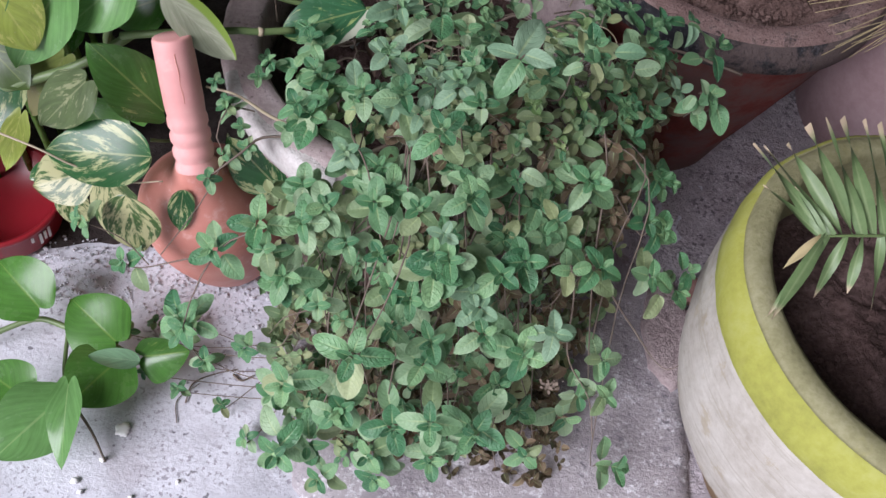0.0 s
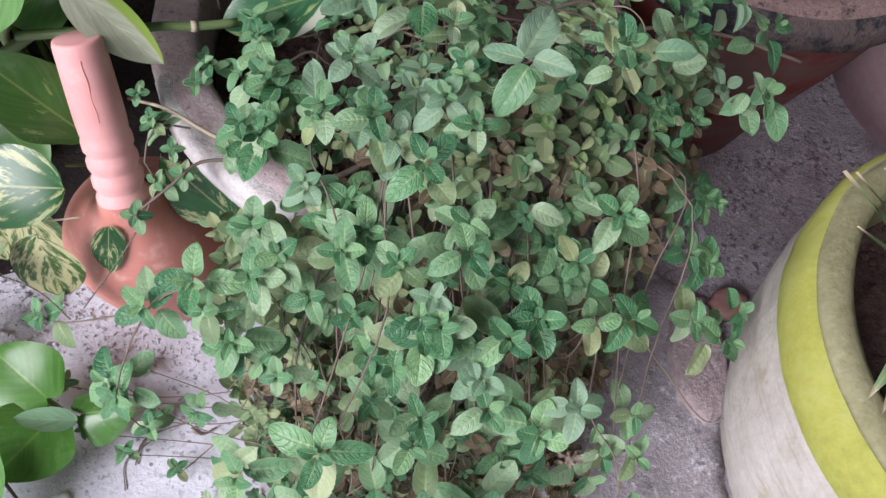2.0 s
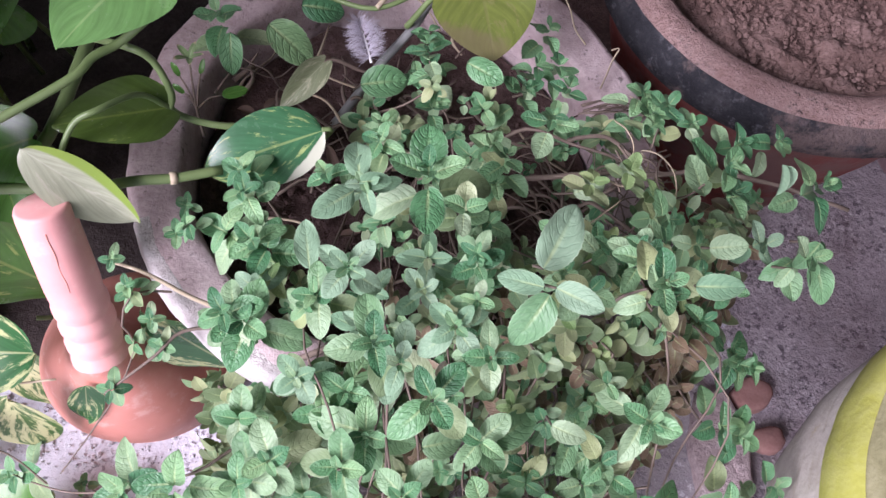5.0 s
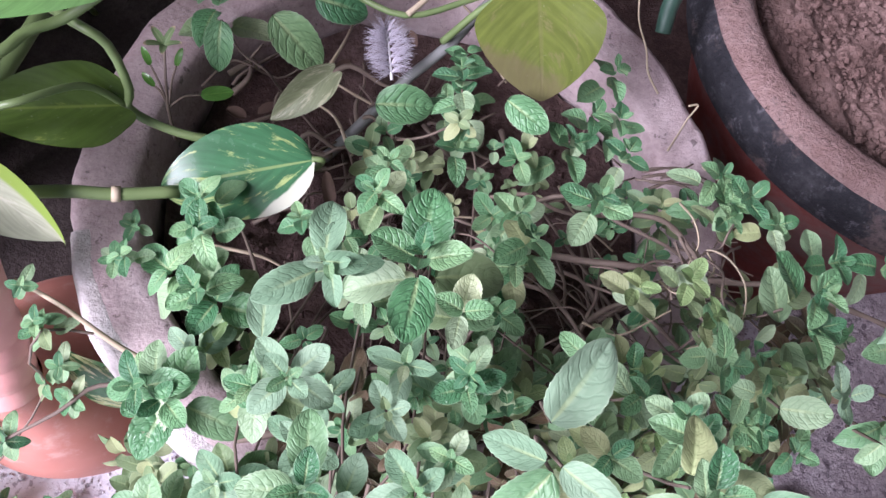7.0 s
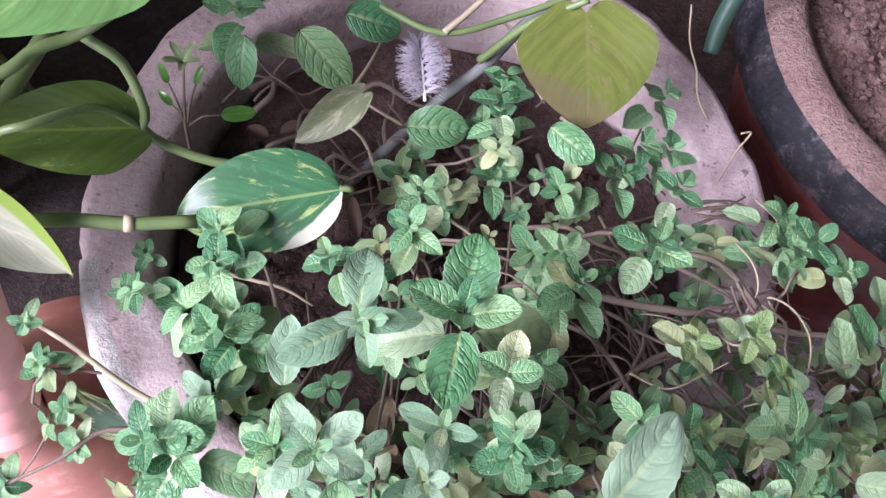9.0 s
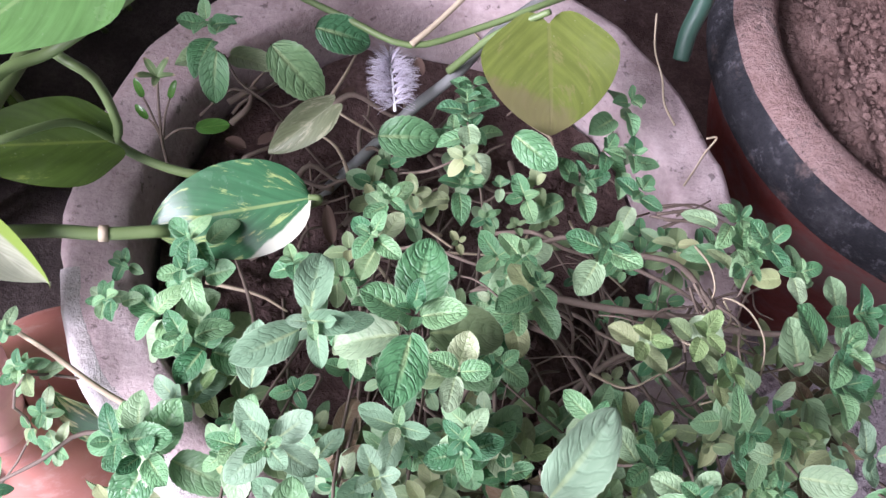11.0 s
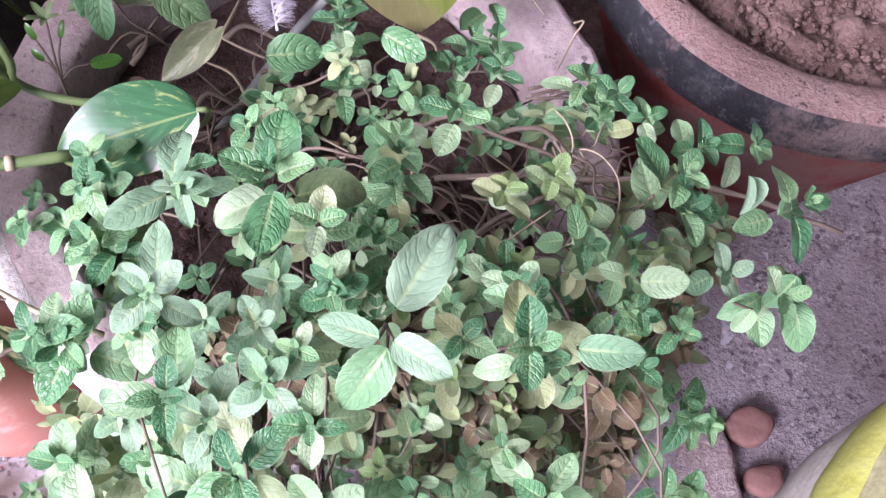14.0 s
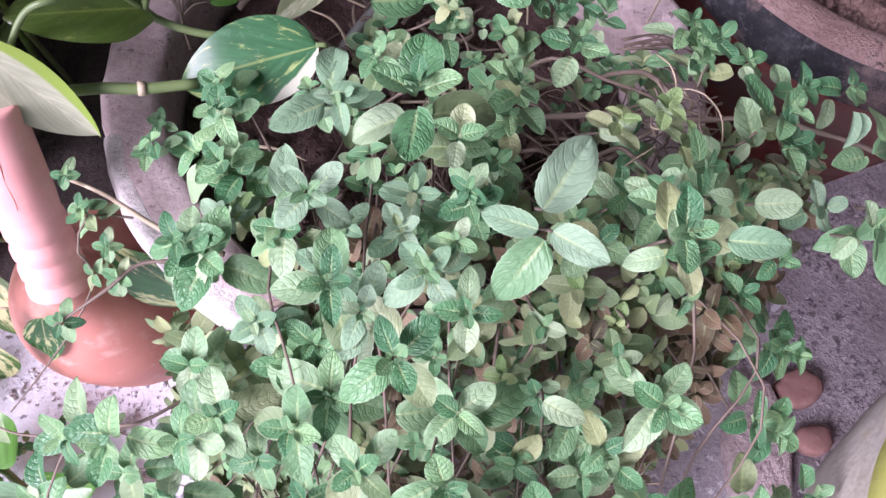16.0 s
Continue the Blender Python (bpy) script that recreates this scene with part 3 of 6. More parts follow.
def pot_warp(p):
    q = uneven(0.0022, 26, 3.0)(p)
    q.z += LEAN_Y * q.y * max(0.0, p.z / RIM_Z) ** 2
    return q


def build_mint_pot():
    e = empty("flower_pot", POT, "large weathered pinkish cement flower pot overgrown with mint", "flower pot")
    at = Matrix.Translation(POT)
    body = [(0.0, 0.0), (0.118, 0.0), (0.124, 0.006), (0.132, 0.05), (0.145, 0.12), (0.158, 0.19), (0.168, 0.25), (0.1725, 0.262)]
    rim = [(0.1725, 0.262), (0.179, 0.268), (0.1815, 0.285), (0.182, 0.297), (0.180, 0.3025), (0.176, 0.3045), (0.165, 0.305), (0.155, 0.3045), (0.148, 0.3035), (0.1455, 0.300), (0.1445, 0.29), (0.142, 0.25), (0.135, 0.18), (0.12, 0.10), (0.0, 0.09)]
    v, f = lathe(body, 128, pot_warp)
    child("body", mesh_of("body", v, f, M_POTBODY), e, at, "brown stained side, toned darker for shade under the mint")
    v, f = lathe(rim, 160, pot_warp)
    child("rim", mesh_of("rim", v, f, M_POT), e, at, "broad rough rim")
    # Lime crust on the sunward edge; its white also paints the brightly lit bevel.
    crust = Pile()
    for a0 in range(204, 252, 2):
        verts, faces = [], []
        w = 0.006 + 0.005 * noise.noise(Vector((a0 * 0.13, 0, 0)))
        for k in range(2):
            a = radians(a0 + 2 * k)
            for r, z in ((0.1812, 0.272 + w * 0.4), (0.1836, 0.285), (0.1838, 0.298), (0.1815, 0.3042), (0.1795 - w * 0.3, 0.3056), (0.178 - w, 0.3048)):
                verts.append(pot_warp(Vector((r * math.cos(a), r * math.sin(a), z))))
        faces = [(i, i + 1, i + 7, i + 6) for i in range(5)]
        crust.add(verts, faces)
    child("lime_crust", crust.mesh("lime_crust", M_LIME), e, at, "flaky white lime crust on the rim edge, whitened as the lit bevel")
    v, f = bed(0.139, 0.262, 0.012, 22, seed=2.0)
    v = [Vector((p.x, p.y, p.z + LEAN_Y * 0.7 * p.y)) for p in v]
    thing("potting_soil", mesh_of("potting_soil", v, f, M_POTSOIL), "dry brown cracked soil in the mint pot", "soil", "stuff", at=POT)
    pile = crumbs(900, (0, 0), 0.132, 0.264, 0.001, 0.0045, 6)
    soil = [o for o in bpy.data.objects if o.name.startswith("potting_soil")][-1]
    child("clods", pile.mesh("clods", M_POTSOIL, False), soil, at)


build_mint_pot()


# ---- back pot ----
BACK = Vector((0.340, 0.256, 0.0))


def build_back_pot():
    e = empty("clay_pot", BACK, "round clay pot, worn brown rim, peeling black band, red sides", "flower pot")
    w = uneven(0.0022, 30, 9.0)
    at = Matrix.Translation(BACK)
    body = [(0.0, 0.0), (0.078, 0.0), (0.082, 0.005), (0.098, 0.06), (0.122, 0.13), (0.145, 0.2), (0.158, 0.245), (0.164, 0.266)]
    band = [(0.164, 0.266), (0.171, 0.268), (0.175, 0.272), (0.177, 0.284), (0.1755, 0.298), (0.171, 0.306)]
    rim = [(0.171, 0.306), (0.166, 0.311), (0.156, 0.313), (0.147, 0.311), (0.141, 0.306), (0.139, 0.296), (0.136, 0.26), (0.13, 0.2), (0.0, 0.19)]
    for name, prof, mat, label in (("body", body, M_REDPAINT, "dull red painted side"), ("band", band, M_BLACKBAND, "peeling black painted band"), ("rim", rim, M_RIMCLAY, "worn brown clay rim")):
        v, f = lathe(prof, 128, w)
        child(name, mesh_of(name, v, f, mat), e, at, label)
    v, f = bed(0.137, 0.286, 0.008, 45, 40, 120, seed=7.0)
    soil = thing("potting_soil", mesh_of("potting_soil", v, f, M_SOIL), "crumbly dry brown soil filling the clay pot", "soil", "stuff", at=BACK)
    pile = crumbs(3600, (0, 0), 0.134, 0.287, 0.0009, 0.0038, 5)
    child("clods", pile.mesh("clods", M_SOIL, False), soil, at)


build_back_pot()

# ---- yellow pot ----
YEL = Vector((0.440, -0.231, 0.0))


def build_yellow_pot():
    e = empty("painted_pot", YEL, "round garden pot with chalky white sides and a lime yellow band", "flower pot")
    w = uneven(0.0016, 22, 15.0)
    at = Matrix.Translation(YEL)
    body = [(0.0, 0.0), (0.074, 0.0), (0.079, 0.006), (0.096, 0.05), (0.127, 0.10), (0.153, 0.15), (0.169, 0.20), (0.1770, 0.245), (0.1785, 0.285), (0.1775, 0.309)]
    band = [(0.1775, 0.309), (0.1788, 0.311), (0.1788, 0.326), (0.1775, 0.339), (0.1745, 0.3470), (0.1712, 0.3495)]
    rim = [(0.1712, 0.3495), (0.1702, 0.3492), (0.1690, 0.3508), (0.167, 0.3540), (0.162, 0.3560), (0.155, 0.3558), (0.1505, 0.353), (0.1485, 0.347), (0.1490, 0.32), (0.151, 0.27), (0.151, 0.22), (0.0, 0.21)]
    for name, prof, mat, label in (("body", body, M_WHITEWASH, "chalky white lime-washed side"), ("band", band, M_YELLOW, "lime yellow painted band"), ("rim", rim, M_GREYRIM, "worn grey-green rim")):
        v, f = lathe(prof, 128, w)
        child(name, mesh_of(name, v, f, mat), e, at, label)
    v, f = bed(0.1515, 0.284, 0.008, 30, 40, 110, seed=11.0)
    soil = thing("potting_soil", mesh_of("potting_soil", v, f, M_POTSOIL), "dark brown cracked soil in the painted pot", "soil", "stuff", at=YEL)
    pile = crumbs(1000, (0, 0), 0.144, 0.284, 0.0012, 0.0050, 8)
    child("clods", pile.mesh("clods", M_POTSOIL, False), soil, at)


build_yellow_pot()


# ---- clay bottle ----
def build_bottle():
    foot = Vector((-0.177, -0.033, 0.0))
    e = empty("clay_bottle", foot, "pink terracotta bottle with a round body and long ringed neck", "bottle")
    at = Matrix.Translation(foot)
    zs = (0, 0.06, 0.12, 0.18, 0.24, 0.29, 0.362)
    ys = (0, -0.0164, -0.0328, -0.0510, -0.0780, -0.0880, -0.0900)
    xs = (0, 0, 0, 0.001, 0.006, 0.009, 0.009)

    def bend(p):
        return Vector((p.x + np.interp(p.z, zs, xs), p.y + np.interp(p.z, zs, ys), p.z))
    body = [(0.0, 0.0), (0.044, 0.0), (0.048, 0.003), (0.0535, 0.0096), (0.0595, 0.033), (0.0654, 0.06), (0.0695, 0.085), (0.071, 0.108), (0.0709, 0.130), (0.0688, 0.150), (0.0635, 0.168), (0.0545, 0.187), (0.0425, 0.205), (0.0320, 0.220), (0.0240, 0.235), (0.0195, 0.248), (0.0172, 0.2600)]
    fine = [(p.x, p.y) for p in smooth_line([(r, z, 0) for r, z in body], 60)]
    v, f = lathe(fine, 96, bend)
    child("base", mesh_of("base", v, f, M_CLAY), e, at)
    neck = [(0.0186, 0.236), (0.0184, 0.241), (0.0162, 0.2442), (0.0162, 0.2450), (0.0182, 0.250), (0.0182, 0.2555), (0.0160, 0.2598), (0.0160, 0.2606), (0.0179, 0.265), (0.0179, 0.270), (0.0159, 0.2743), (0.0159, 0.2751),
            (0.0177, 0.279), (0.0177, 0.285), (0.0165, 0.2885), (0.0169, 0.2920), (0.0173, 0.300), (0.0172, 0.32), (0.0170, 0.335), (0.0168, 0.350), (0.0165, 0.3555), (0.0157, 0.3575), (0.014, 0.3580), (0.0, 0.3582)]
    low, high = Vector((-0.169, -0.119, 0.256)), Vector((-0.189, -0.074, 0.361))
    stand = at.inverted() @ aim(low, high - low, (0, -1, 0.3)) @ pose(0, 0, 0, -90)
    scale = (high - low).length / 0.1222
    v, f = lathe([(r * 0.96, (z - 0.236) * scale) for r, z in neck], 48)
    v = [stand @ p for p in v]
    child("neck", mesh_of("neck", v, f, M_CLAYNECK), e, at)
    line = [stand @ (Vector((0.0055 + 0.0004 * math.sin(k), 0.0, 0.0)) + Vector((0, 1, 0)) * (0.0154 if (stand.to_3x3() @ Vector((0, 1, 0))).y < 0 else -0.0154) + Vector((0, 0, 0.064 + 0.042 * k / 12))) for k in range(13)]
    v, f = tube(line, 0.0004, 5)
    child("seam", mesh_of("seam", v, f, M_CLAY), e, at, "thin darker seam along the neck")


build_bottle()

# ---- mint ----
RIDGE_X = (-0.16, -0.10, -0.04, 0.03, 0.10, 0.17, 0.23, 0.28)
RIDGE_Z = (0.28, 0.34, 0.39, 0.445, 0.465, 0.46, 0.42, 0.36)
FRONT_Y = (-0.20, -0.25, -0.285, -0.30, -0.30, -0.25, -0.16, -0.09)
SLOPE_K = (0.0, 0.22, 0.52, 0.71, 0.85, 0.95, 0.985, 1.0)
SLOPE_F = (0.0, 0.3, 1.0, 0.86, 0.68, 0.45, 0.22, 0.03)


def mound(x, s):
    """The outer face of the mint at x; s runs from the back of the pot over the crest to the ground in front."""
    zc = np.interp(x, RIDGE_X, RIDGE_Z)
    yf = np.interp(x, RIDGE_X, FRONT_Y)
    i = s * 7
    k = np.interp(i, range(8), SLOPE_K)
    if i < 2:
        z = np.interp(i, (0, 1, 2), (0.33, 0.33 + 0.3 * (zc - 0.33), zc))
    else:
        z = zc * np.interp(i, range(8), SLOPE_F)
    return Vector((x, 0.08 + (yf - 0.08) * k, z))


MINT_LEAVES = [leaf_data(1.0, 0.64 + 0.05 * (i % 3), 8, 26, "ovate", 0.022, 0.10 + 0.13 * (i % 4), 0.04 + 0.13 * (i % 5), 0.018, i) for i in range(12)]
FILL_LEAVES = [leaf_data(1.0, 0.64 + 0.05 * (i % 3), 4, 8, "ovate", 0.02, 0.10 + 0.13 * (i % 4), 0.0 + 0.13 * (i % 5), 0.0, i) for i in range(12)]
PALE_LEAVES = [leaf_data(1.0, 0.50 + 0.04 * (i % 3), 8, 26, "ovate", 0.020, 0.16 + 0.14 * (i % 3), 0.06 + 0.14 * (i % 3), 0.008, 40 + i) for i in range(12)]


class Mint:
    def __init__(self):
        self.thing = empty("mint_plant", POT + Vector((0, 0, 0.26)), "sprawling green mint plant spilling over the pot to the ground", "plant")
        self.meshes = {}
        self.parts = 0
        self.far = {"fresh": Pile(), "mint": Pile(), "old": Pile(), "tip": Pile(), "pale": Pile(), "dead": Pile()}
        self.stems = Pile()
        self.dry = Pile()
        # P uses paler leaves where light falls on the left front.
        self.tones = {"D": ("tip", "tip", "tip", "tip", "mint"), "M": ("tip", "tip", "tip", "mint", "mint"), "P": ("tip", "mint", "pale", "pale", "pale"), "Y": ("mint", "fresh", "fresh", "fresh", "old"),
                      "O": ("mint", "old", "old", "old", "old"), "X": ("dead",) * 5}
        self.mats = {"fresh": M_MINTFRESH, "tip": M_MINTTIP, "mint": M_MINT, "pale": M_MINTPALE, "old": M_MINTLOW}

    def leaf(self, m, look_="mint", single=True, variant=0, fine=True):
        if single and self.parts < 300:
            key = (look_, variant)
            if key not in self.meshes:
                v, f, uv = (PALE_LEAVES if look_ == "pale" else MINT_LEAVES)[variant]
                self.meshes[key] = mesh_of("leaf", v, f, self.mats[look_], uv)
            child("leaf", self.meshes[key], self.thing, m)
            self.parts += 1
        else:
            self.far[look_].add(*(MINT_LEAVES if fine else FILL_LEAVES)[variant], m)

    def sprig(self, at, axis, size, spin=0.0, pairs=4, tone="M", single=False, rng=random, fine=True):
        """A shoot tip: crossed pairs of leaves, smallest at the top; tone: D dark, M middling, P pale as if lit, Y
        yellowish, O old, X withered.
        """
        a = Vector(axis).normalized()
        b = a.orthogonal().normalized()
        c = a.cross(b)
        at = Vector(at)
        for i in range(pairs):
            k = i + 5 - max(pairs, 3)
            grow = (0.24, 0.42, 0.66, 0.90, 1.0, 1.0)[k] * (1.0 if pairs > 2 else 0.9)
            spread = (0.40, 0.80, 1.10, 1.34, 1.55, 1.6)[k]
            drop = ((0.0, 0.10, 0.26, 0.55, 1.05, 1.3)[k] - (0.0, 0.10, 0.26, 0.26)[5 - max(pairs, 3)]) * size
            for side in (0, 1):
                if i > 2 and rng.random() < 0.12:
                    continue
                t = spin + i * math.pi / 2 + side * math.pi + rng.uniform(-0.22, 0.22)
                out = b * math.cos(t) + c * math.sin(t)
                sp = spread + rng.uniform(-0.18, 0.18)
                way = a * math.cos(sp) + out * math.sin(sp)
                stalk = (0.04, 0.06, 0.10, 0.16, 0.20)[i] * size
                root = at - a * drop + out * stalk
                s = size * grow * rng.uniform(0.86, 1.10)
                kind = self.tones[tone][min(4, k)]
                if kind == "mint" and rng.random() < 0.18:
                    kind = "old"
                self.leaf(aim(root, way, a * math.sin(sp) - out * math.cos(sp), s), kind, single, rng.randrange(12), fine)
        return at - a * drop

    def stem(self, pts, r0=0.0013, r1=0.0008, n=14):
        v, f = tube(smooth_line(pts, n), (r0, r1), 5, False)
        self.stems.add(v, f)

    def finish(self):
        for name, key, material, label in (
                ("foliage", "mint", M_MINT, ""), ("pale_foliage", "pale", M_MINTPALE, "pale leaves, light on the left front put into their colour"), ("withered_foliage", "dead", M_MINTDEAD, "brown withered leaves deep inside"),
                ("fresh_foliage", "fresh", M_MINTFRESH, "fresh yellow-green leaves"), ("tip_foliage", "tip", M_MINTTIP, "dark crinkled shoot tips"), ("old_foliage", "old", M_MINTLOW, "older yellowing leaves")):
            if self.far[key].n:
                child(name, self.far[key].mesh(name, material), self.thing, None, label)["kind"] = "stuff"
        child("dry_tangle", self.dry.mesh("dry_tangle", M_STEMDRY), self.thing, None, "pale dry tendrils and old stems")["kind"] = "stuff"
        child("stem_tangle", self.stems.mesh("stem_tangle", M_STEMBROWN), self.thing, None, "tangled thin brown stems")["kind"] = "stuff"


REAR_SHOOTS = [
    (0.091, -0.018, 0.415, 0.0141, "D5"), (0.064, -0.004, 0.362, 0.0157, "D4"), (0.028, 0.043, 0.335, 0.0146, "D4"), (0.017, 0.086, 0.315, 0.0145, "D4"),
    (0.02, 0.076, 0.359, 0.0147, "D4"), (0.112, 0.042, 0.37, 0.0125, "D4"), (0.096, 0.073, 0.352, 0.0146, "D4"), (0.105, 0.11, 0.349, 0.0147, "D4"),
    (0.021, 0.089, 0.355, 0.0122, "D3"), (0.026, 0.075, 0.339, 0.016, "D4"), (0.087, 0.052, 0.354, 0.0165, "D5"), (0.109, 0.072, 0.356, 0.0133, "D4"),
    (-0.005, -0.027, 0.388, 0.0138, "D4"), (-0.004, 0.016, 0.348, 0.0135, "D4"), (-0.117, 0.080, 0.362, 0.021, "D4"),
]
RIGHT_SHOOTS = [
    (0.183, 0.009, 0.387, 0.0124, "M4"), (0.2, -0.044, 0.396, 0.0215, "D5"), (0.252, -0.038, 0.403, 0.0179, "D5"), (0.234, -0.003, 0.394, 0.0147, "D4"),
    (0.209, -0.007, 0.393, 0.0144, "D4"), (0.253, -0.069, 0.374, 0.0133, "M3"), (0.229, -0.059, 0.365, 0.0145, "P3"), (0.18, -0.086, 0.368, 0.0137, "D4"),
    (0.205, -0.092, 0.367, 0.0112, "D4"), (0.221, -0.109, 0.322, 0.0145, "D4"), (0.219, -0.118, 0.303, 0.012, "D4"), (0.234, -0.119, 0.318, 0.0117, "D4"),
    (0.19, -0.108, 0.355, 0.0168, "D4"), (0.248, -0.075, 0.381, 0.0151, "M3"), (0.215, -0.155, 0.308, 0.0174, "D4"), (0.225, -0.119, 0.322, 0.0177, "D4"),
    (0.171, -0.215, 0.318, 0.023, "D4"), (0.241, -0.21, 0.293, 0.0189, "D4"), (0.207, -0.223, 0.189, 0.0179, "M3"), (0.254, -0.267, 0.054, 0.0233, "D3"),
    (0.196, -0.033, 0.406, 0.0209, "D5"), (0.222, -0.194, 0.285, 0.0178, "M3"), (0.256, -0.181, 0.28, 0.0151, "D4"), (0.229, -0.158, 0.302, 0.0188, "D4"),
]
RIGHT_SHOOTS_B = [
    (0.192, -0.244, 0.102, 0.0223, "M3"), (0.193, -0.241, 0.148, 0.0184, "M3"), (0.217, -0.243, 0.158, 0.0183, "M3"), (0.186, -0.087, 0.372, 0.0116, "D4"),
    (0.168, 0.019, 0.389, 0.0128, "D3"), (0.207, -0.057, 0.343, 0.0174, "M2"),
]
CREST_SHOOTS = [
    (0.021, -0.08, 0.443, 0.0250, "D5"), (0.154, 0.028, 0.388, 0.0143, "D4"), (0.161, 0.009, 0.382, 0.0113, "D3"), (0.138, -0.04, 0.401, 0.0116, "Y3"),
    (0.151, -0.052, 0.398, 0.0101, "Y3"), (0.118, -0.044, 0.392, 0.0118, "Y3"), (0.161, -0.059, 0.375, 0.0111, "M3"), (0.057, -0.055, 0.358, 0.0109, "M4"),
    (0.05, -0.116, 0.414, 0.0126, "D4"), (0.061, -0.108, 0.401, 0.0144, "M3"), (0.026, -0.109, 0.404, 0.0154, "P4"), (0.121, -0.08, 0.385, 0.014, "M3"),
    (0.108, -0.095, 0.379, 0.0119, "M3"), (0.069, -0.03, 0.39, 0.0158, "D5"), (0.066, -0.035, 0.368, 0.0134, "D4"), (-0.035, -0.041, 0.372, 0.0126, "D4"),
    (-0.01, -0.094, 0.445, 0.013, "P4"), (0.161, 0.019, 0.381, 0.0157, "D4"), (0.116, -0.106, 0.423, 0.0121, "D3"), (0.064, -0.057, 0.357, 0.0129, "M3"),
    (0.042, -0.091, 0.425, 0.0146, "M3"),
]
BROW_SHOOTS = [
    (-0.013, -0.137, 0.439, 0.0141, "P5"), (0.103, -0.134, 0.431, 0.0125, "M3"), (0.124, -0.13, 0.462, 0.0127, "M4"), (0.125, -0.156, 0.476, 0.0125, "M5"),
    (0.046, -0.153, 0.448, 0.0098, "M4"), (0.023, -0.131, 0.411, 0.0117, "P4"), (-0.001, -0.127, 0.396, 0.0129, "P4"), (-0.005, -0.146, 0.395, 0.0142, "P4"),
    (0.037, -0.166, 0.447, 0.0145, "P5"), (0.054, -0.177, 0.44, 0.0142, "M5"), (0.015, -0.175, 0.42, 0.0154, "P5"), (0.128, -0.156, 0.367, 0.0108, "M3"),
    (0.002, -0.171, 0.435, 0.0189, "M5"), (-0.031, -0.126, 0.384, 0.0179, "M4"), (0.03, -0.194, 0.427, 0.0186, "D5"), (0.021, -0.226, 0.377, 0.015, "M4"),
    (0.057, -0.235, 0.409, 0.0185, "M5"), (0.122, -0.155, 0.485, 0.0171, "M5"), (0.147, -0.18, 0.378, 0.0193, "M5"), (0.108, -0.133, 0.37, 0.0149, "M3"),
    (0.059, -0.196, 0.378, 0.0173, "M3"), (0.041, -0.246, 0.378, 0.0139, "P2"), (0.119, -0.124, 0.461, 0.0096, "M4"), (-0.036, -0.129, 0.375, 0.0121, "M4"),
]
LEFT_SHOOTS = [
    (-0.086, -0.036, 0.358, 0.0149, "D4"), (-0.091, -0.068, 0.339, 0.0187, "D3"), (-0.08, -0.132, 0.366, 0.0168, "D4"), (-0.065, -0.078, 0.339, 0.0217, "D3"),
    (-0.069, -0.133, 0.358, 0.0214, "D4"), (-0.074, -0.231, 0.263, 0.0215, "D4"), (-0.09, -0.226, 0.3, 0.0162, "M3"), (-0.064, -0.212, 0.323, 0.0183, "M4"),
    (-0.097, -0.22, 0.325, 0.0238, "D5"), (-0.138, -0.207, 0.263, 0.02, "D4"), (-0.048, -0.202, 0.335, 0.02, "M4"), (-0.062, -0.171, 0.315, 0.0177, "M3"),
    (-0.172, -0.227, 0.182, 0.0224, "D4"), (-0.064, -0.304, 0.233, 0.026, "M4"), (-0.069, -0.324, 0.136, 0.0252, "D4"), (-0.074, -0.236, 0.282, 0.0205, "M4"),
    (-0.082, -0.053, 0.36, 0.0147, "D4"), (-0.074, -0.079, 0.353, 0.0166, "D4"), (-0.068, -0.176, 0.323, 0.0163, "M3"), (-0.056, -0.237, 0.259, 0.0139, "M3"),
    (-0.113, -0.068, 0.343, 0.0098, "D3"), (-0.069, -0.105, 0.341, 0.013, "P3"),
]
FRONT_SHOOTS = [
    (-0.038, -0.16, 0.35, 0.0149, "P4"), (0.002, -0.189, 0.349, 0.0242, "M5"), (0.141, -0.193, 0.321, 0.0188, "M3"), (0.107, -0.229, 0.334, 0.0196, "D4"),
    (0.026, -0.25, 0.293, 0.0206, "D4"), (0.048, -0.25, 0.352, 0.0197, "M4"), (-0.002, -0.231, 0.322, 0.0132, "D4"), (0.046, -0.273, 0.273, 0.021, "M4"),
    (0.085, -0.269, 0.288, 0.0199, "M4"), (0.071, -0.248, 0.311, 0.0167, "P3"), (0.136, -0.27, 0.304, 0.0169, "P3"), (-0.036, -0.153, 0.328, 0.0148, "M3"),
    (-0.011, -0.162, 0.341, 0.0183, "D4"), (-0.011, -0.208, 0.355, 0.0197, "M4"), (0.093, -0.198, 0.315, 0.0159, "M3"), (-0.013, -0.311, 0.306, 0.024, "D5"),
    (0.117, -0.282, 0.284, 0.0215, "D4"), (0.09, -0.243, 0.332, 0.0217, "D4"), (0.04, -0.254, 0.343, 0.0243, "D4"), (0.009, -0.24, 0.29, 0.0201, "M4"),
    (-0.021, -0.173, 0.336, 0.0167, "D4"), (0.037, -0.247, 0.353, 0.019, "D4"), (0.079, -0.255, 0.302, 0.0164, "P3"), (0.117, -0.179, 0.338, 0.019, "M3"),
]
FRONT_SHOOTS_B = [
    (0.13, -0.191, 0.339, 0.0167, "M3"), (0.146, -0.219, 0.315, 0.0206, "M2"), (0.122, -0.202, 0.332, 0.0144, "M3"), (-0.029, -0.211, 0.303, 0.0162, "M3"),
]
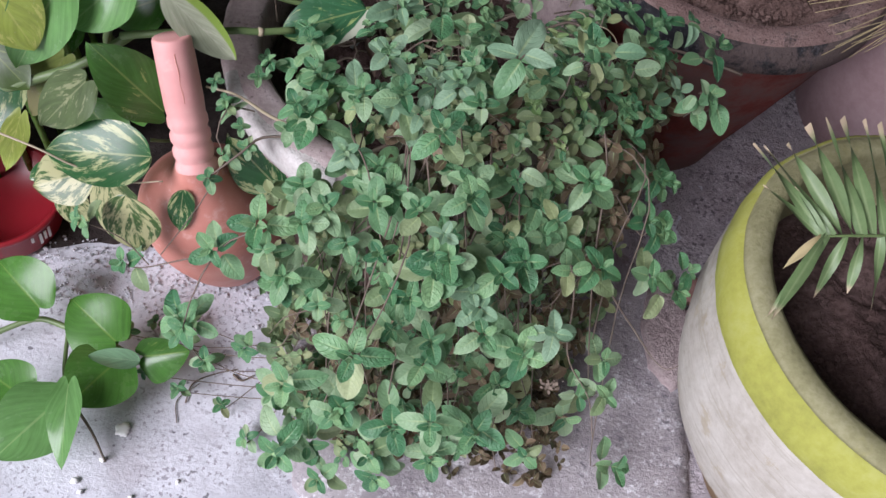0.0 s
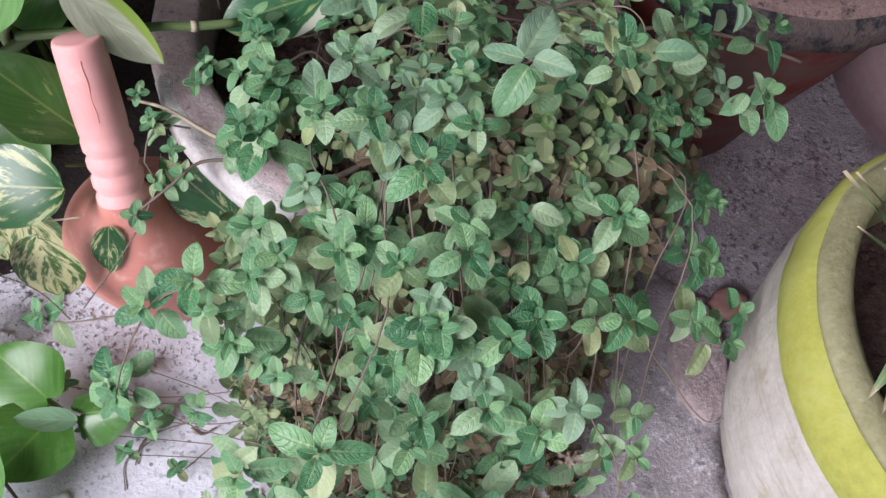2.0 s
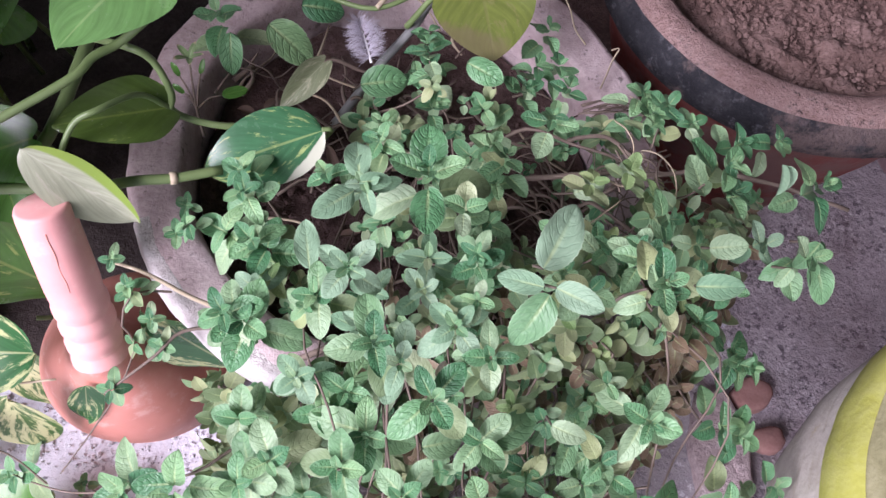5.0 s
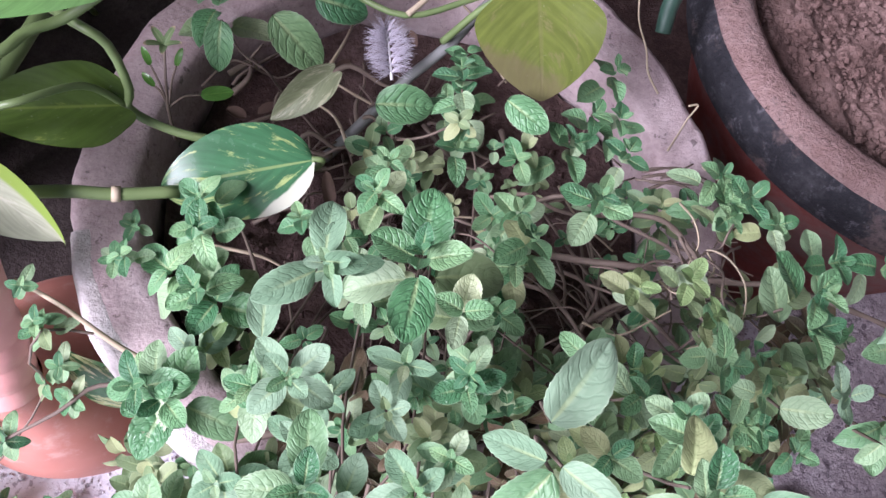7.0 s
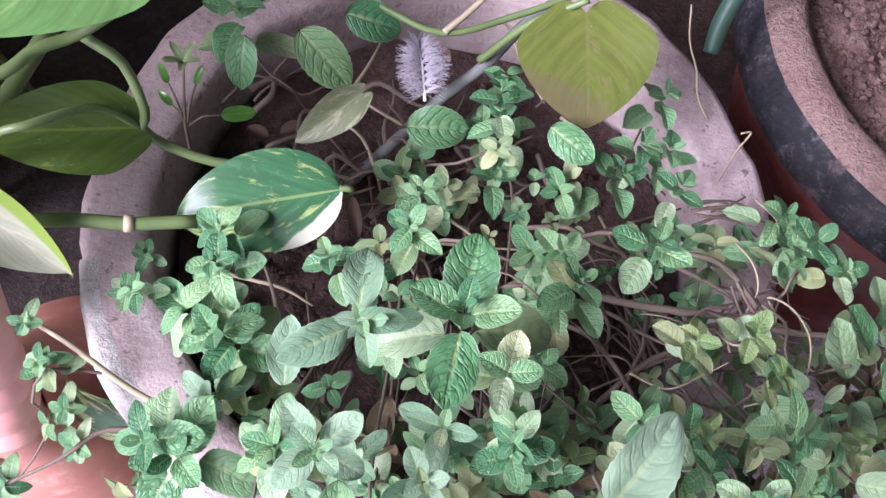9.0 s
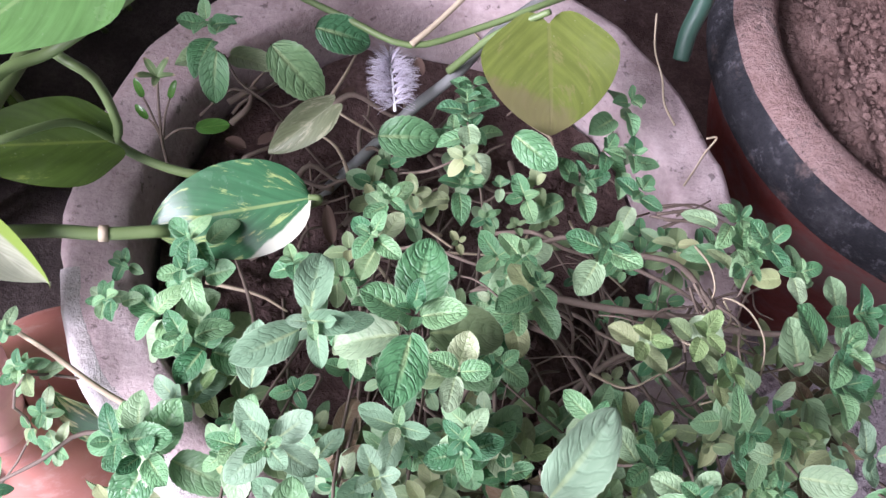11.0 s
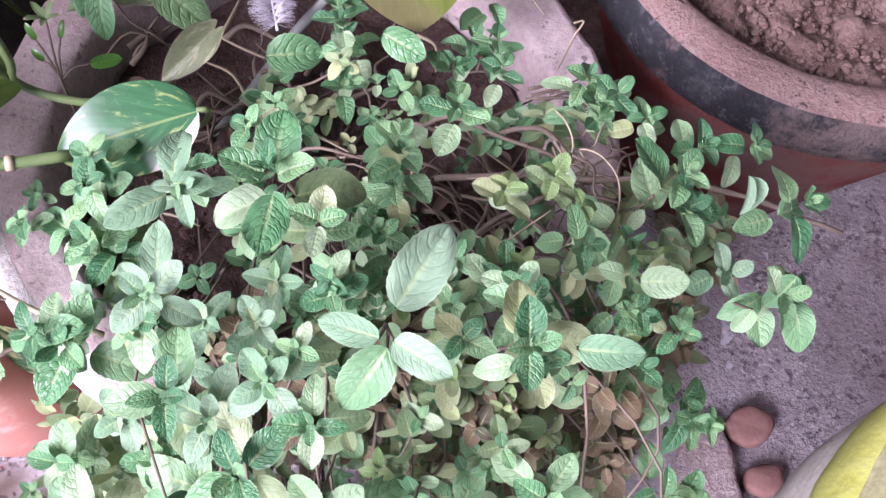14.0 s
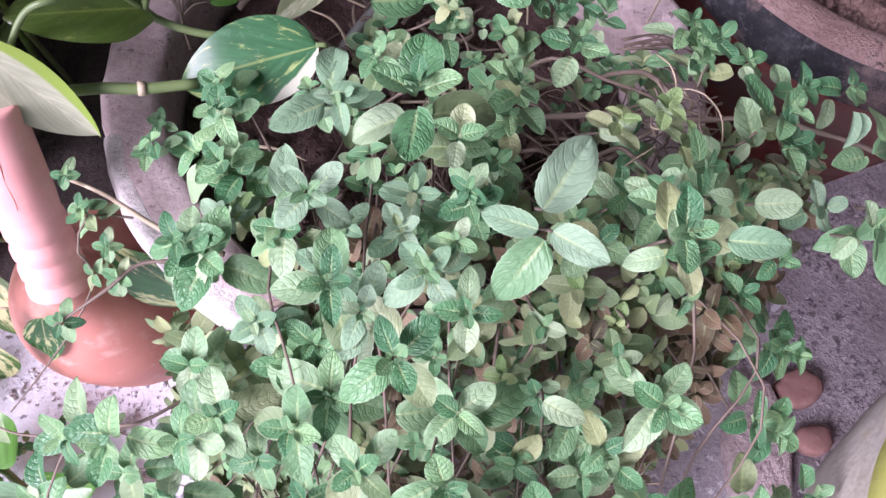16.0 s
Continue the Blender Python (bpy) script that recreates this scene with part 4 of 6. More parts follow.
LOW_SHOOTS = [
    (0.015, -0.258, 0.258, 0.0167, "M4"), (0.116, -0.263, 0.265, 0.0202, "M4"), (0.042, -0.284, 0.255, 0.0221, "M4"), (0.027, -0.31, 0.183, 0.0265, "D5"),
    (0.054, -0.319, 0.223, 0.0225, "M4"), (-0.017, -0.301, 0.191, 0.0237, "M4"), (0.095, -0.308, 0.185, 0.0258, "D5"), (0.114, -0.26, 0.187, 0.0218, "D4"),
    (0.144, -0.249, 0.12, 0.0217, "D4"), (0.009, -0.323, 0.152, 0.0226, "M4"), (-0.044, -0.306, 0.12, 0.0216, "D4"), (-0.045, -0.25, 0.268, 0.0135, "M3"),
]
TRAILING_SHOOTS = [
    (-0.142, -0.105, 0.323, 0.011, "M3"), (-0.145, -0.118, 0.275, 0.011, "M3"), (-0.261, -0.172, 0.231, 0.014, "D3"), (-0.228, -0.184, 0.191, 0.018, "D4"),
    (-0.162, -0.24, 0.187, 0.018, "D4"), (-0.115, -0.228, 0.136, 0.0165, "D4"),
    (-0.083, -0.265, 0.126, 0.021, "M4"), (-0.066, -0.308, 0.105, 0.019, "D4"), (0.017, -0.332, 0.126, 0.019, "D4"), (-0.032, -0.33, 0.105, 0.018, "M4"),
    (0.148, -0.298, 0.132, 0.017, "M3"), (0.091, -0.299, 0.174, 0.018, "M4"), (0.062, -0.32, 0.148, 0.019, "D4"), (-0.023, -0.306, 0.187, 0.018, "M4"),
]
PALE_BLADES = [
    (0.0775, -0.131, 0.443, 0.0925, -0.105, 0.460), (0.079, -0.151, 0.463, 0.097, -0.163, 0.470), (0.074, -0.150, 0.461, 0.053, -0.147, 0.462), (0.137, -0.151, 0.476, 0.155, -0.154, 0.484),
    (-0.038, -0.093, 0.349, -0.044, -0.064, 0.354), (-0.014, -0.096, 0.440, -0.030, -0.114, 0.446), (-0.012, -0.090, 0.443, -0.016, -0.067, 0.446), (-0.012, -0.094, 0.445, 0.003, -0.093, 0.448),
]
BLADES_CREST = [
    (0.077, -0.152, 0.458, 0.065, -0.174, 0.448), (-0.022, 0.068, 0.318, 0.01, 0.074, 0.322), (-0.085, 0.084, 0.351, -0.054, 0.07, 0.336), (-0.106, 0.064, 0.361, -0.104, 0.043, 0.348),
    (-0.064, 0.093, 0.362, -0.036, 0.095, 0.361), (0.047, 0.061, 0.36, 0.071, 0.05, 0.357), (0.067, -0.189, 0.356, 0.09, -0.176, 0.365), (0.033, -0.187, 0.332, 0.055, -0.183, 0.336),
]
BLADES_EDGE = [
    (0.093, -0.187, 0.385, 0.109, -0.195, 0.387), (0.253, -0.065, 0.382, 0.244, -0.079, 0.373), (0.257, -0.069, 0.366, 0.264, -0.091, 0.362),
    (0.243, -0.071, 0.359, 0.246, -0.09, 0.354), (0.174, -0.092, 0.41, 0.192, -0.093, 0.418), (0.151, -0.058, 0.385, 0.167, -0.071, 0.384),
    (0.111, -0.041, 0.373, 0.128, -0.037, 0.382), (0.135, -0.029, 0.386, 0.149, -0.035, 0.39), (0.153, -0.038, 0.381, 0.163, -0.051, 0.382),
    (0.053, -0.149, 0.355, 0.068, -0.164, 0.352), (0.229, -0.088, 0.389, 0.223, -0.096, 0.38),
]
RUNNERS = ((-0.231, -0.147, 0.011), (-0.206, -0.177, 0.013), (-0.194, -0.142, 0.012), (-0.228, -0.206, 0.010), (-0.186, -0.226, 0.012), (-0.168, -0.192, 0.013), (-0.142, -0.233, 0.012), (-0.113, -0.266, 0.014), (-0.249, -0.170, 0.010))


def build_mint():
    rng = random.Random(11)
    mint = Mint()

    def root_for(p):
        return POT + Vector((np.clip(p[0] * 0.55 + rng.uniform(-0.05, 0.05), -0.10, 0.10), rng.uniform(-0.10, 0.05), 0.268))

    def feed(end, axis, thick=0.0010):
        """A stem from the soil to a shoot, over the rim where the shoot hangs outside."""
        end = Vector(end)
        root = root_for(end)
        sway = Vector((rng.uniform(-0.02, 0.02), rng.uniform(-0.02, 0.02), rng.uniform(-0.01, 0.02)))
        if end.y < -0.17 and end.z < 0.36:
            over = Vector((end.x * 0.85 + rng.uniform(-0.04, 0.05), -0.14 + rng.uniform(-0.02, 0.02), 0.345 + rng.uniform(-0.02, 0.03)))
            mid = (over + end) / 2 + Vector((0, 0.0, 0.02)) + sway
            mint.stem([root, (root + over) / 2 + sway, over, mid, end - axis * 0.015, end], thick, 0.0006, 20)
        elif end.x > 0.16:
            over = Vector((0.13 + rng.uniform(-0.02, 0.02), end.y * 0.6 + rng.uniform(-0.03, 0.01), 0.345 + rng.uniform(-0.01, 0.02)))
            mint.stem([root, over, (over + end) / 2 + sway * 0.6, end - axis * 0.015, end], thick, 0.0007, 20)
        else:
            mint.stem([root, (root * 2 + end) / 3 + sway, (root + end * 2) / 3 - sway * 0.5, end - axis * 0.02, end], thick, 0.0006, 16)

    core = Vector((0.05, -0.03, 0.20))

    def shoots(rows, single, fed):
        for x, y, z, s, tone in rows:
            at = Vector((x, y, z))
            axis = ((at - core).normalized() * 0.6 + Vector((rng.uniform(-0.22, 0.22), -0.18 + rng.uniform(-0.2, 0.2), 0.75))).normalized()
            end = mint.sprig(at, axis, s * 1.15, rng.uniform(0, 6.28), int(tone[1]), tone[0], single, rng)
            if rng.random() < fed:
                feed(end, axis, rng.uniform(0.0006, 0.0011))

    for rows, kind in ((PALE_BLADES, "pale"), (BLADES_CREST, "mint"), (BLADES_EDGE, "mint")):
        for bx, by, bz, tx, ty, tz in rows:
            b, t = Vector((bx, by, bz)), Vector((tx, ty, tz))
            n = Vector((rng.uniform(-0.2, 0.2), -0.5, 0.85))
            mint.leaf(aim(b, t - b, n, (t - b).length), "tip" if by > 0.03 else kind, True, rng.randrange(12))
            mint.stem([b - n * 0.03, b - n * 0.012, b], 0.0009, 0.0006, 6)
    shoots(CREST_SHOOTS, True, 0.25)
    shoots(REAR_SHOOTS, True, 0.2)
    shoots(BROW_SHOOTS, False, 0.25)
    shoots(RIGHT_SHOOTS + RIGHT_SHOOTS_B, False, 0.22)
    shoots(LEFT_SHOOTS, False, 0.0)
    shoots(FRONT_SHOOTS + FRONT_SHOOTS_B, False, 0.25)
    shoots(LOW_SHOOTS, False, 0.15)
    shoots(TRAILING_SHOOTS, False, 0.0)
    for i in range(480):
        x = rng.uniform(-0.10, 0.255)
        s = rng.uniform(0.2, 1.0)
        if s < 0.30 and rng.random() < 0.7:
            continue
        p = mound(x, s)
        e = 0.02
        n = (mound(x + e, s) - mound(x - e, s)).cross(mound(x, min(1, s + e)) - mound(x, s - e)).normalized()
        if n.z < 0 or (s > 0.6 and n.y > 0):
            n = -n
        deep = 0.026 + rng.random() * 0.058
        q = p - n * deep
        if 0.07 < q.x < 0.16 and -0.075 < q.y < 0.0 and rng.random() < 0.8:
            continue
        q.z = max(q.z, 0.012)
        axis = (n + Vector((rng.uniform(-0.4, 0.4), rng.uniform(-0.5, 0.3), rng.uniform(0.2, 0.9)))).normalized()
        end = mint.sprig(q, axis, rng.uniform(0.0095, 0.0155), rng.uniform(0, 6.28), rng.choice((3, 3, 4, 4)), rng.choice("OOMMDXX" if s > 0.62 else "OOMMDYD"), False, rng, False)
        if rng.random() < 0.05 and -0.03 < x < 0.17:
            feed(end, axis, 0.0008)
    for i in range(420):
        x = rng.uniform(-0.10, 0.235)
        s = rng.uniform(0.44, 1.0)
        q = mound(x, s) + Vector((0, 0.035 + 0.05 * rng.random(), -0.02))
        if (q - POT).xy.length < 0.19 and q.z < 0.31:
            q.y = POT.y - math.sqrt(max(0.0, 0.188 ** 2 - (x - POT.x) ** 2)) - rng.uniform(0.0, 0.03)
        q.z = max(q.z, 0.008)
        axis = Vector((rng.uniform(-0.6, 0.6), rng.uniform(-0.9, 0.1), rng.uniform(0.1, 1))).normalized()
        mint.sprig(q, axis, rng.uniform(0.012, 0.021), rng.uniform(0, 6.28), rng.choice((2, 3)), "O" if i % 5 == 0 or x < -0.02 else "X", False, rng, False)
    for i in range(100):
        q = Vector((rng.uniform(-0.02, 0.17), rng.uniform(-0.10, 0.055), 0))
        if 0.085 < q.x < 0.15 and -0.065 < q.y < 0.0 and i % 4:
            continue
        q.z = 0.315 + 0.25 * max(0.0, -q.y) + rng.uniform(-0.02, 0.035)
        axis = Vector((rng.uniform(-0.5, 0.5), rng.uniform(-0.6, 0.2), 1)).normalized()
        mint.sprig(q, axis, rng.uniform(0.008, 0.016), rng.uniform(0, 6.28), rng.choice((2, 3)), rng.choice("MDO"), False, rng, False)
    for i in range(30):
        c = Vector((rng.gauss(0.095, 0.04), rng.gauss(-0.035, 0.03), rng.uniform(0.315, 0.355)))
        t = rng.gauss(-0.5, 0.7)
        d = Vector((math.cos(t), math.sin(t), 0)) * rng.uniform(0.02, 0.05)
        sag = Vector((0, 0, -0.03))
        k = Vector((rng.uniform(-0.006, 0.006), rng.uniform(-0.006, 0.006), rng.uniform(0.0, 0.006)))
        woody = i % 2 == 0
        v, f = tube(smooth_line([c - d * 1.2 + sag, c - d * 0.6 + k, c + k * 0.3, c + d * 0.6 - k * 0.7, c + d * 1.2 + sag], 16), (rng.uniform(0.0010, 0.0015), 0.0008) if woody else (rng.uniform(0.0003, 0.0007), 0.0003), 5, False)
        (mint.dry if i % 3 == 1 else mint.stems).add(v, f)
    for i in range(90):
        x = rng.uniform(-0.07, 0.175)
        top = rng.uniform(0.12, 0.33)
        y = -0.17 - rng.random() * 0.07 * (0.4 + 0.6 * (0.34 - top) / 0.22)
        a = Vector((x, y, top))
        c = a + Vector((rng.uniform(-0.04, 0.04), rng.uniform(-0.02, 0.01), -rng.uniform(0.04, 0.12)))
        m = (a + c) / 2 + Vector((rng.uniform(-0.02, 0.02), rng.uniform(-0.02, 0.005), 0))
        c.z = max(c.z, 0.012)
        v, f = tube(smooth_line([a, m, c], 8), (rng.uniform(0.0003, 0.0008), 0.0003), 5, False)
        (mint.dry if i % 2 == 0 else mint.stems).add(v, f)
    for i in range(30):
        x = rng.uniform(-0.04, 0.15)
        a = Vector((x, -0.165 - 0.04 * rng.random(), rng.uniform(0.20, 0.35)))
        c = Vector((x + rng.gauss(0.02, 0.05), -0.21 - 0.07 * rng.random(), rng.uniform(0.01, 0.10)))
        w = [Vector((rng.uniform(-0.014, 0.014), rng.uniform(-0.014, 0.004), rng.uniform(-0.008, 0.008))) for _ in range(3)]
        v, f = tube(smooth_line([a + Vector((0, 0.03, 0.01)), a + (c - a) * 0.25 + w[0], a + (c - a) * 0.5 + w[1], a + (c - a) * 0.75 + w[2], c], 24), (rng.uniform(0.0006, 0.0011), 0.0005), 6, False)
        (mint.dry if i % 3 == 0 else mint.stems).add(v, f)
    for i in range(160):
        q = Vector((rng.uniform(-0.08, 0.21), -0.17 - 0.11 * rng.random(), rng.uniform(0.008, 0.05)))
        mint.sprig(q, (rng.uniform(-0.7, 0.7), rng.uniform(-0.7, 0.4), 0.8), rng.uniform(0.010, 0.018), rng.uniform(0, 6.28), 2, "X" if q.x > 0.02 else "M", False, rng, False)
    v, f = tube(smooth_line([(-0.070, -0.108, 0.306), (-0.104, -0.102, 0.312), (-0.135, -0.092, 0.322), (-0.163, -0.083, 0.318)], 24), (0.0017, 0.0010), 7)
    child("old_stem", mesh_of("old_stem", v, f, M_STEMPALE), mint.thing, None, "pale woody stem lying over the rim")
    mint.stem([(-0.080, -0.115, 0.306), (-0.110, -0.120, 0.306), (-0.125, -0.136, 0.302), (-0.154, -0.153, 0.28)], 0.0014, 0.0008)
    mint.stem([(-0.070, -0.185, 0.30), (-0.093, -0.201, 0.295), (-0.136, -0.202, 0.25), (-0.162, -0.236, 0.18), (-0.150, -0.24, 0.13)], 0.0010, 0.0006)
    mint.stem([(-0.136, -0.202, 0.25), (-0.175, -0.200, 0.225), (-0.210, -0.188, 0.190), (-0.228, -0.182, 0.186)], 0.0008, 0.0005)
    mint.stem([(-0.200, -0.190, 0.200), (-0.225, -0.176, 0.215), (-0.261, -0.170, 0.226)], 0.0007, 0.0005)
    mint.stem([(-0.120, -0.098, 0.312), (-0.141, -0.104, 0.318), (-0.150, -0.114, 0.292), (-0.145, -0.118, 0.270), (-0.160, -0.150, 0.245), (-0.190, -0.185, 0.21)], 0.0008, 0.0005)
    v, f = tube(smooth_line([(-0.095, -0.128, 0.236), (-0.043, -0.126, 0.290), (-0.007, -0.115, 0.312)], 12), (0.0020, 0.0022), 6)
    mint.dry.add(v, f)
    v, f = tube(smooth_line([(0.185, -0.195, 0.27), (0.229, -0.190, 0.20), (0.265, -0.219, 0.18), (0.292, -0.206, 0.20)], 60), (0.0010, 0.0004), 6)
    mint.dry.add(v, f)
    for x, y, z, s in ((-0.152, -0.092, 0.336, 0.008), (-0.143, -0.104, 0.328, 0.0085), (-0.128, -0.118, 0.315, 0.009), (-0.150, -0.152, 0.284, 0.011), (-0.122, -0.130, 0.305, 0.010), (-0.086, -0.118, 0.318, 0.013), (-0.168, -0.236, 0.165, 0.016), (-0.15, -0.235, 0.12, 0.014), (-0.124, -0.060, 0.316, 0.011), (-0.121, -0.042, 0.320, 0.009), (-0.078, -0.128, 0.342, 0.020)):
        mint.sprig((x, y, z), (rng.uniform(-0.3, 0.3), -0.5, 0.8), s, rng.uniform(0, 6), 3, "D", False, rng)
    for x, y, r in RUNNERS:
        q = Vector((x, y, rng.uniform(0.018, 0.035)))
        away = Vector((-0.07, -0.20, 0.05)) + Vector((rng.uniform(-0.02, 0.02), rng.uniform(-0.04, 0.04), 0))
        mint.stem([away, (away + q) / 2 + Vector((rng.uniform(-0.01, 0.01), rng.uniform(-0.01, 0.01), -0.02)), q + Vector((0.004, 0, -0.008)), q], 0.0006, 0.0004, 18)
        mint.sprig(q, (rng.uniform(-0.5, 0.2), rng.uniform(-0.6, 0.0), 0.8), r, rng.uniform(0, 6.28), 3, "D", False, rng)
    for i in range(22):
        p = Vector((0.151, -0.268, 0.222)) + Vector((rng.gauss(0, 0.005), rng.gauss(0, 0.003), rng.gauss(0, 0.005)))
        vv, ff, uv = leaf_data(rng.uniform(0.003, 0.007), 0.0022, 2, 4, "ovate", 0, 0.3, 0.2, 0, i)
        mint.dry.add(vv, ff, uv, aim(p, (rng.uniform(-1, 1), rng.uniform(-1, 0.2), rng.uniform(-1, 1)), (0, -0.6, 0.8)))
    vv, ff, uv = leaf_data(0.017, 0.009, 6, 8, "ovate", 0, 1.6, 0.25, 0, 3)
    child("curled_leaf", mesh_of("curled_leaf", vv, ff, M_MINTPALE, uv), mint.thing, aim((0.220, -0.036, 0.414), (0.15, -0.85, -0.5), (0.5, 0.2, 0.8)), "dry cream curled leaf")
    for i in range(9):
        c = Vector((min(0.165, rng.gauss(0.145, 0.022)), rng.gauss(-0.015, 0.022), rng.uniform(0.362, 0.385)))
        pts = [c]
        t = rng.uniform(0, 6.28)
        for k in range(4):
            t += rng.uniform(-0.9, 0.9)
            pts.append(pts[-1] + Vector((math.cos(t), math.sin(t), rng.uniform(-0.35, 0.25))) * rng.uniform(0.006, 0.013))
        v, f = tube(smooth_line(pts, 16), (0.0008, 0.0004), 5, False)
        mint.dry.add(v, f)
    for pts, r in ((((0.085, -0.006, 0.330), (0.110, -0.015, 0.352), (0.140, -0.014, 0.360), (0.163, -0.015, 0.362), (0.197, -0.014, 0.370), (0.235, -0.020, 0.372), (0.285, -0.030, 0.366)), 0.0019),
                   (((0.104, 0.030, 0.318), (0.130, 0.018, 0.352), (0.141, 0.004, 0.366), (0.150, -0.012, 0.372)), 0.0016),
                   (((0.086, -0.080, 0.310), (0.104, -0.049, 0.338), (0.125, -0.030, 0.346), (0.139, -0.039, 0.350), (0.170, -0.060, 0.345)), 0.0016),
                   (((0.080, -0.010, 0.300), (0.092, -0.030, 0.332), (0.110, -0.056, 0.342), (0.130, -0.085, 0.330)), 0.0014),
                   (((0.118, 0.000, 0.320), (0.112, -0.030, 0.338), (0.104, -0.058, 0.340), (0.100, -0.085, 0.325)), 0.0013)):
        v, f = tube(smooth_line(pts, 30), (r, r * 0.7), 7)
        v = [p + Vector((0.0008 * noise.noise(p * 160), 0.0008 * noise.noise(p * 160 + Vector((5, 0, 0))), 0)) for p in (Vector(q) for q in v)]
        child("woody_runner", mesh_of("woody_runner", v, f, M_STEMBROWN), mint.thing, None, "thick purple-brown woody runner")
    for pts in (((0.134, -0.026, 0.368), (0.142, -0.033, 0.374), (0.156, -0.020, 0.378), (0.153, -0.008, 0.376), (0.163, -0.013, 0.380), (0.172, -0.026, 0.378), (0.170, -0.045, 0.372), (0.150, -0.056, 0.366)),
                ((0.104, -0.049, 0.352), (0.120, -0.053, 0.356), (0.134, -0.044, 0.362), (0.142, -0.038, 0.366)),
                ((0.141, 0.021, 0.366), (0.146, 0.008, 0.374), (0.150, -0.003, 0.372), (0.148, -0.012, 0.366))):
        v, f = tube(smooth_line(pts, 40), (0.0006, 0.0004), 6)
        child("tendril", mesh_of("tendril", v, f, M_STEMPALE), mint.thing, None, "pale curling tendril")
    mint.finish()


build_mint()


# ---- weed seedling on the rim ----
def build_seedling():
    base = Vector((-0.122, 0.021, 0.306))
    e = empty("seedling", base, "spindly weed seedling with thin branches rooted beside the rim", "plant")
    stem = [base, (-0.124, 0.024, 0.325), (-0.126, 0.030, 0.338), (-0.128, 0.041, 0.360)]
    v, f = tube(smooth_line(stem, 14), (0.0011, 0.0006), 6)
    child("stem", mesh_of("stem", v, f, M_STEMDRY), e)
    for tip, n in (((-0.134, 0.034, 0.350), 0), ((-0.121, 0.036, 0.352), 1), ((-0.109, 0.033, 0.336), 2), ((-0.132, 0.030, 0.338), 3)):
        v, f = tube(smooth_line([(-0.1245, 0.026, 0.328), (Vector(tip) + Vector((-0.1245, 0.026, 0.328))) / 2 + Vector((0, 0, 0.004)), tip], 8), (0.0007, 0.0005), 5)
        child("branch", mesh_of("branch", v, f, M_STEMDRY), e)
        vv, ff, uv = leaf_data(0.017 if n == 2 else 0.010, 0.0085 if n == 2 else 0.004, 4, 8, "ovate", 0, 0.2, 0.15, 0, n)
        child("leaf", mesh_of("leaf", vv, ff, M_POTHOS, uv), e, aim(tip, Vector(tip) - Vector((-0.1245, 0.026, 0.335)), (0, -0.4, 0.9)))
    for k in range(5):
        vv, ff, uv = leaf_data(0.011, 0.004, 4, 8, "ovate", 0, 0.3, 0.2, 0, k)
        a = k * 1.26
        child("leaf", mesh_of("leaf", vv, ff, M_PALM, uv), e, aim((-0.128, 0.041, 0.360), (math.cos(a), math.sin(a), 0.8), (0, 0, 1)))


build_seedling()


# ---- pothos ----
class Pothos:
    def __init__(self, name, at, label):
        self.thing = empty(name, at, label, "plant")
        self.count = 0

    def leaf(self, base, tip, width, material, up=(0, -0.4, 0.9), fold=0.18, droop=0.12, label="", shape="heart"):
        base, tip = Vector(base), Vector(tip)
        d = tip - base
        self.count += 1
        v, f, uv = leaf_data(d.length, width * (1.12 if shape == "heart" else 1.0), 12, 18, shape, 0.0, fold, droop, 0.0, self.count)
        m = aim(base, d + Vector(up).normalized() * droop * d.length * 0.6, up)
        me = mesh_of("leaf", v, f, material, uv)
        return child("leaf", me, self.thing, m, label)

    def stem(self, pts, r0, r1=None, material=None, name="stem", label="", n=24):
        v, f = tube(smooth_line(pts, n), (r0, r1 or r0), 8)
        return child(name, mesh_of(name, v, f, material or M_STEMGREEN), self.thing, None, label)


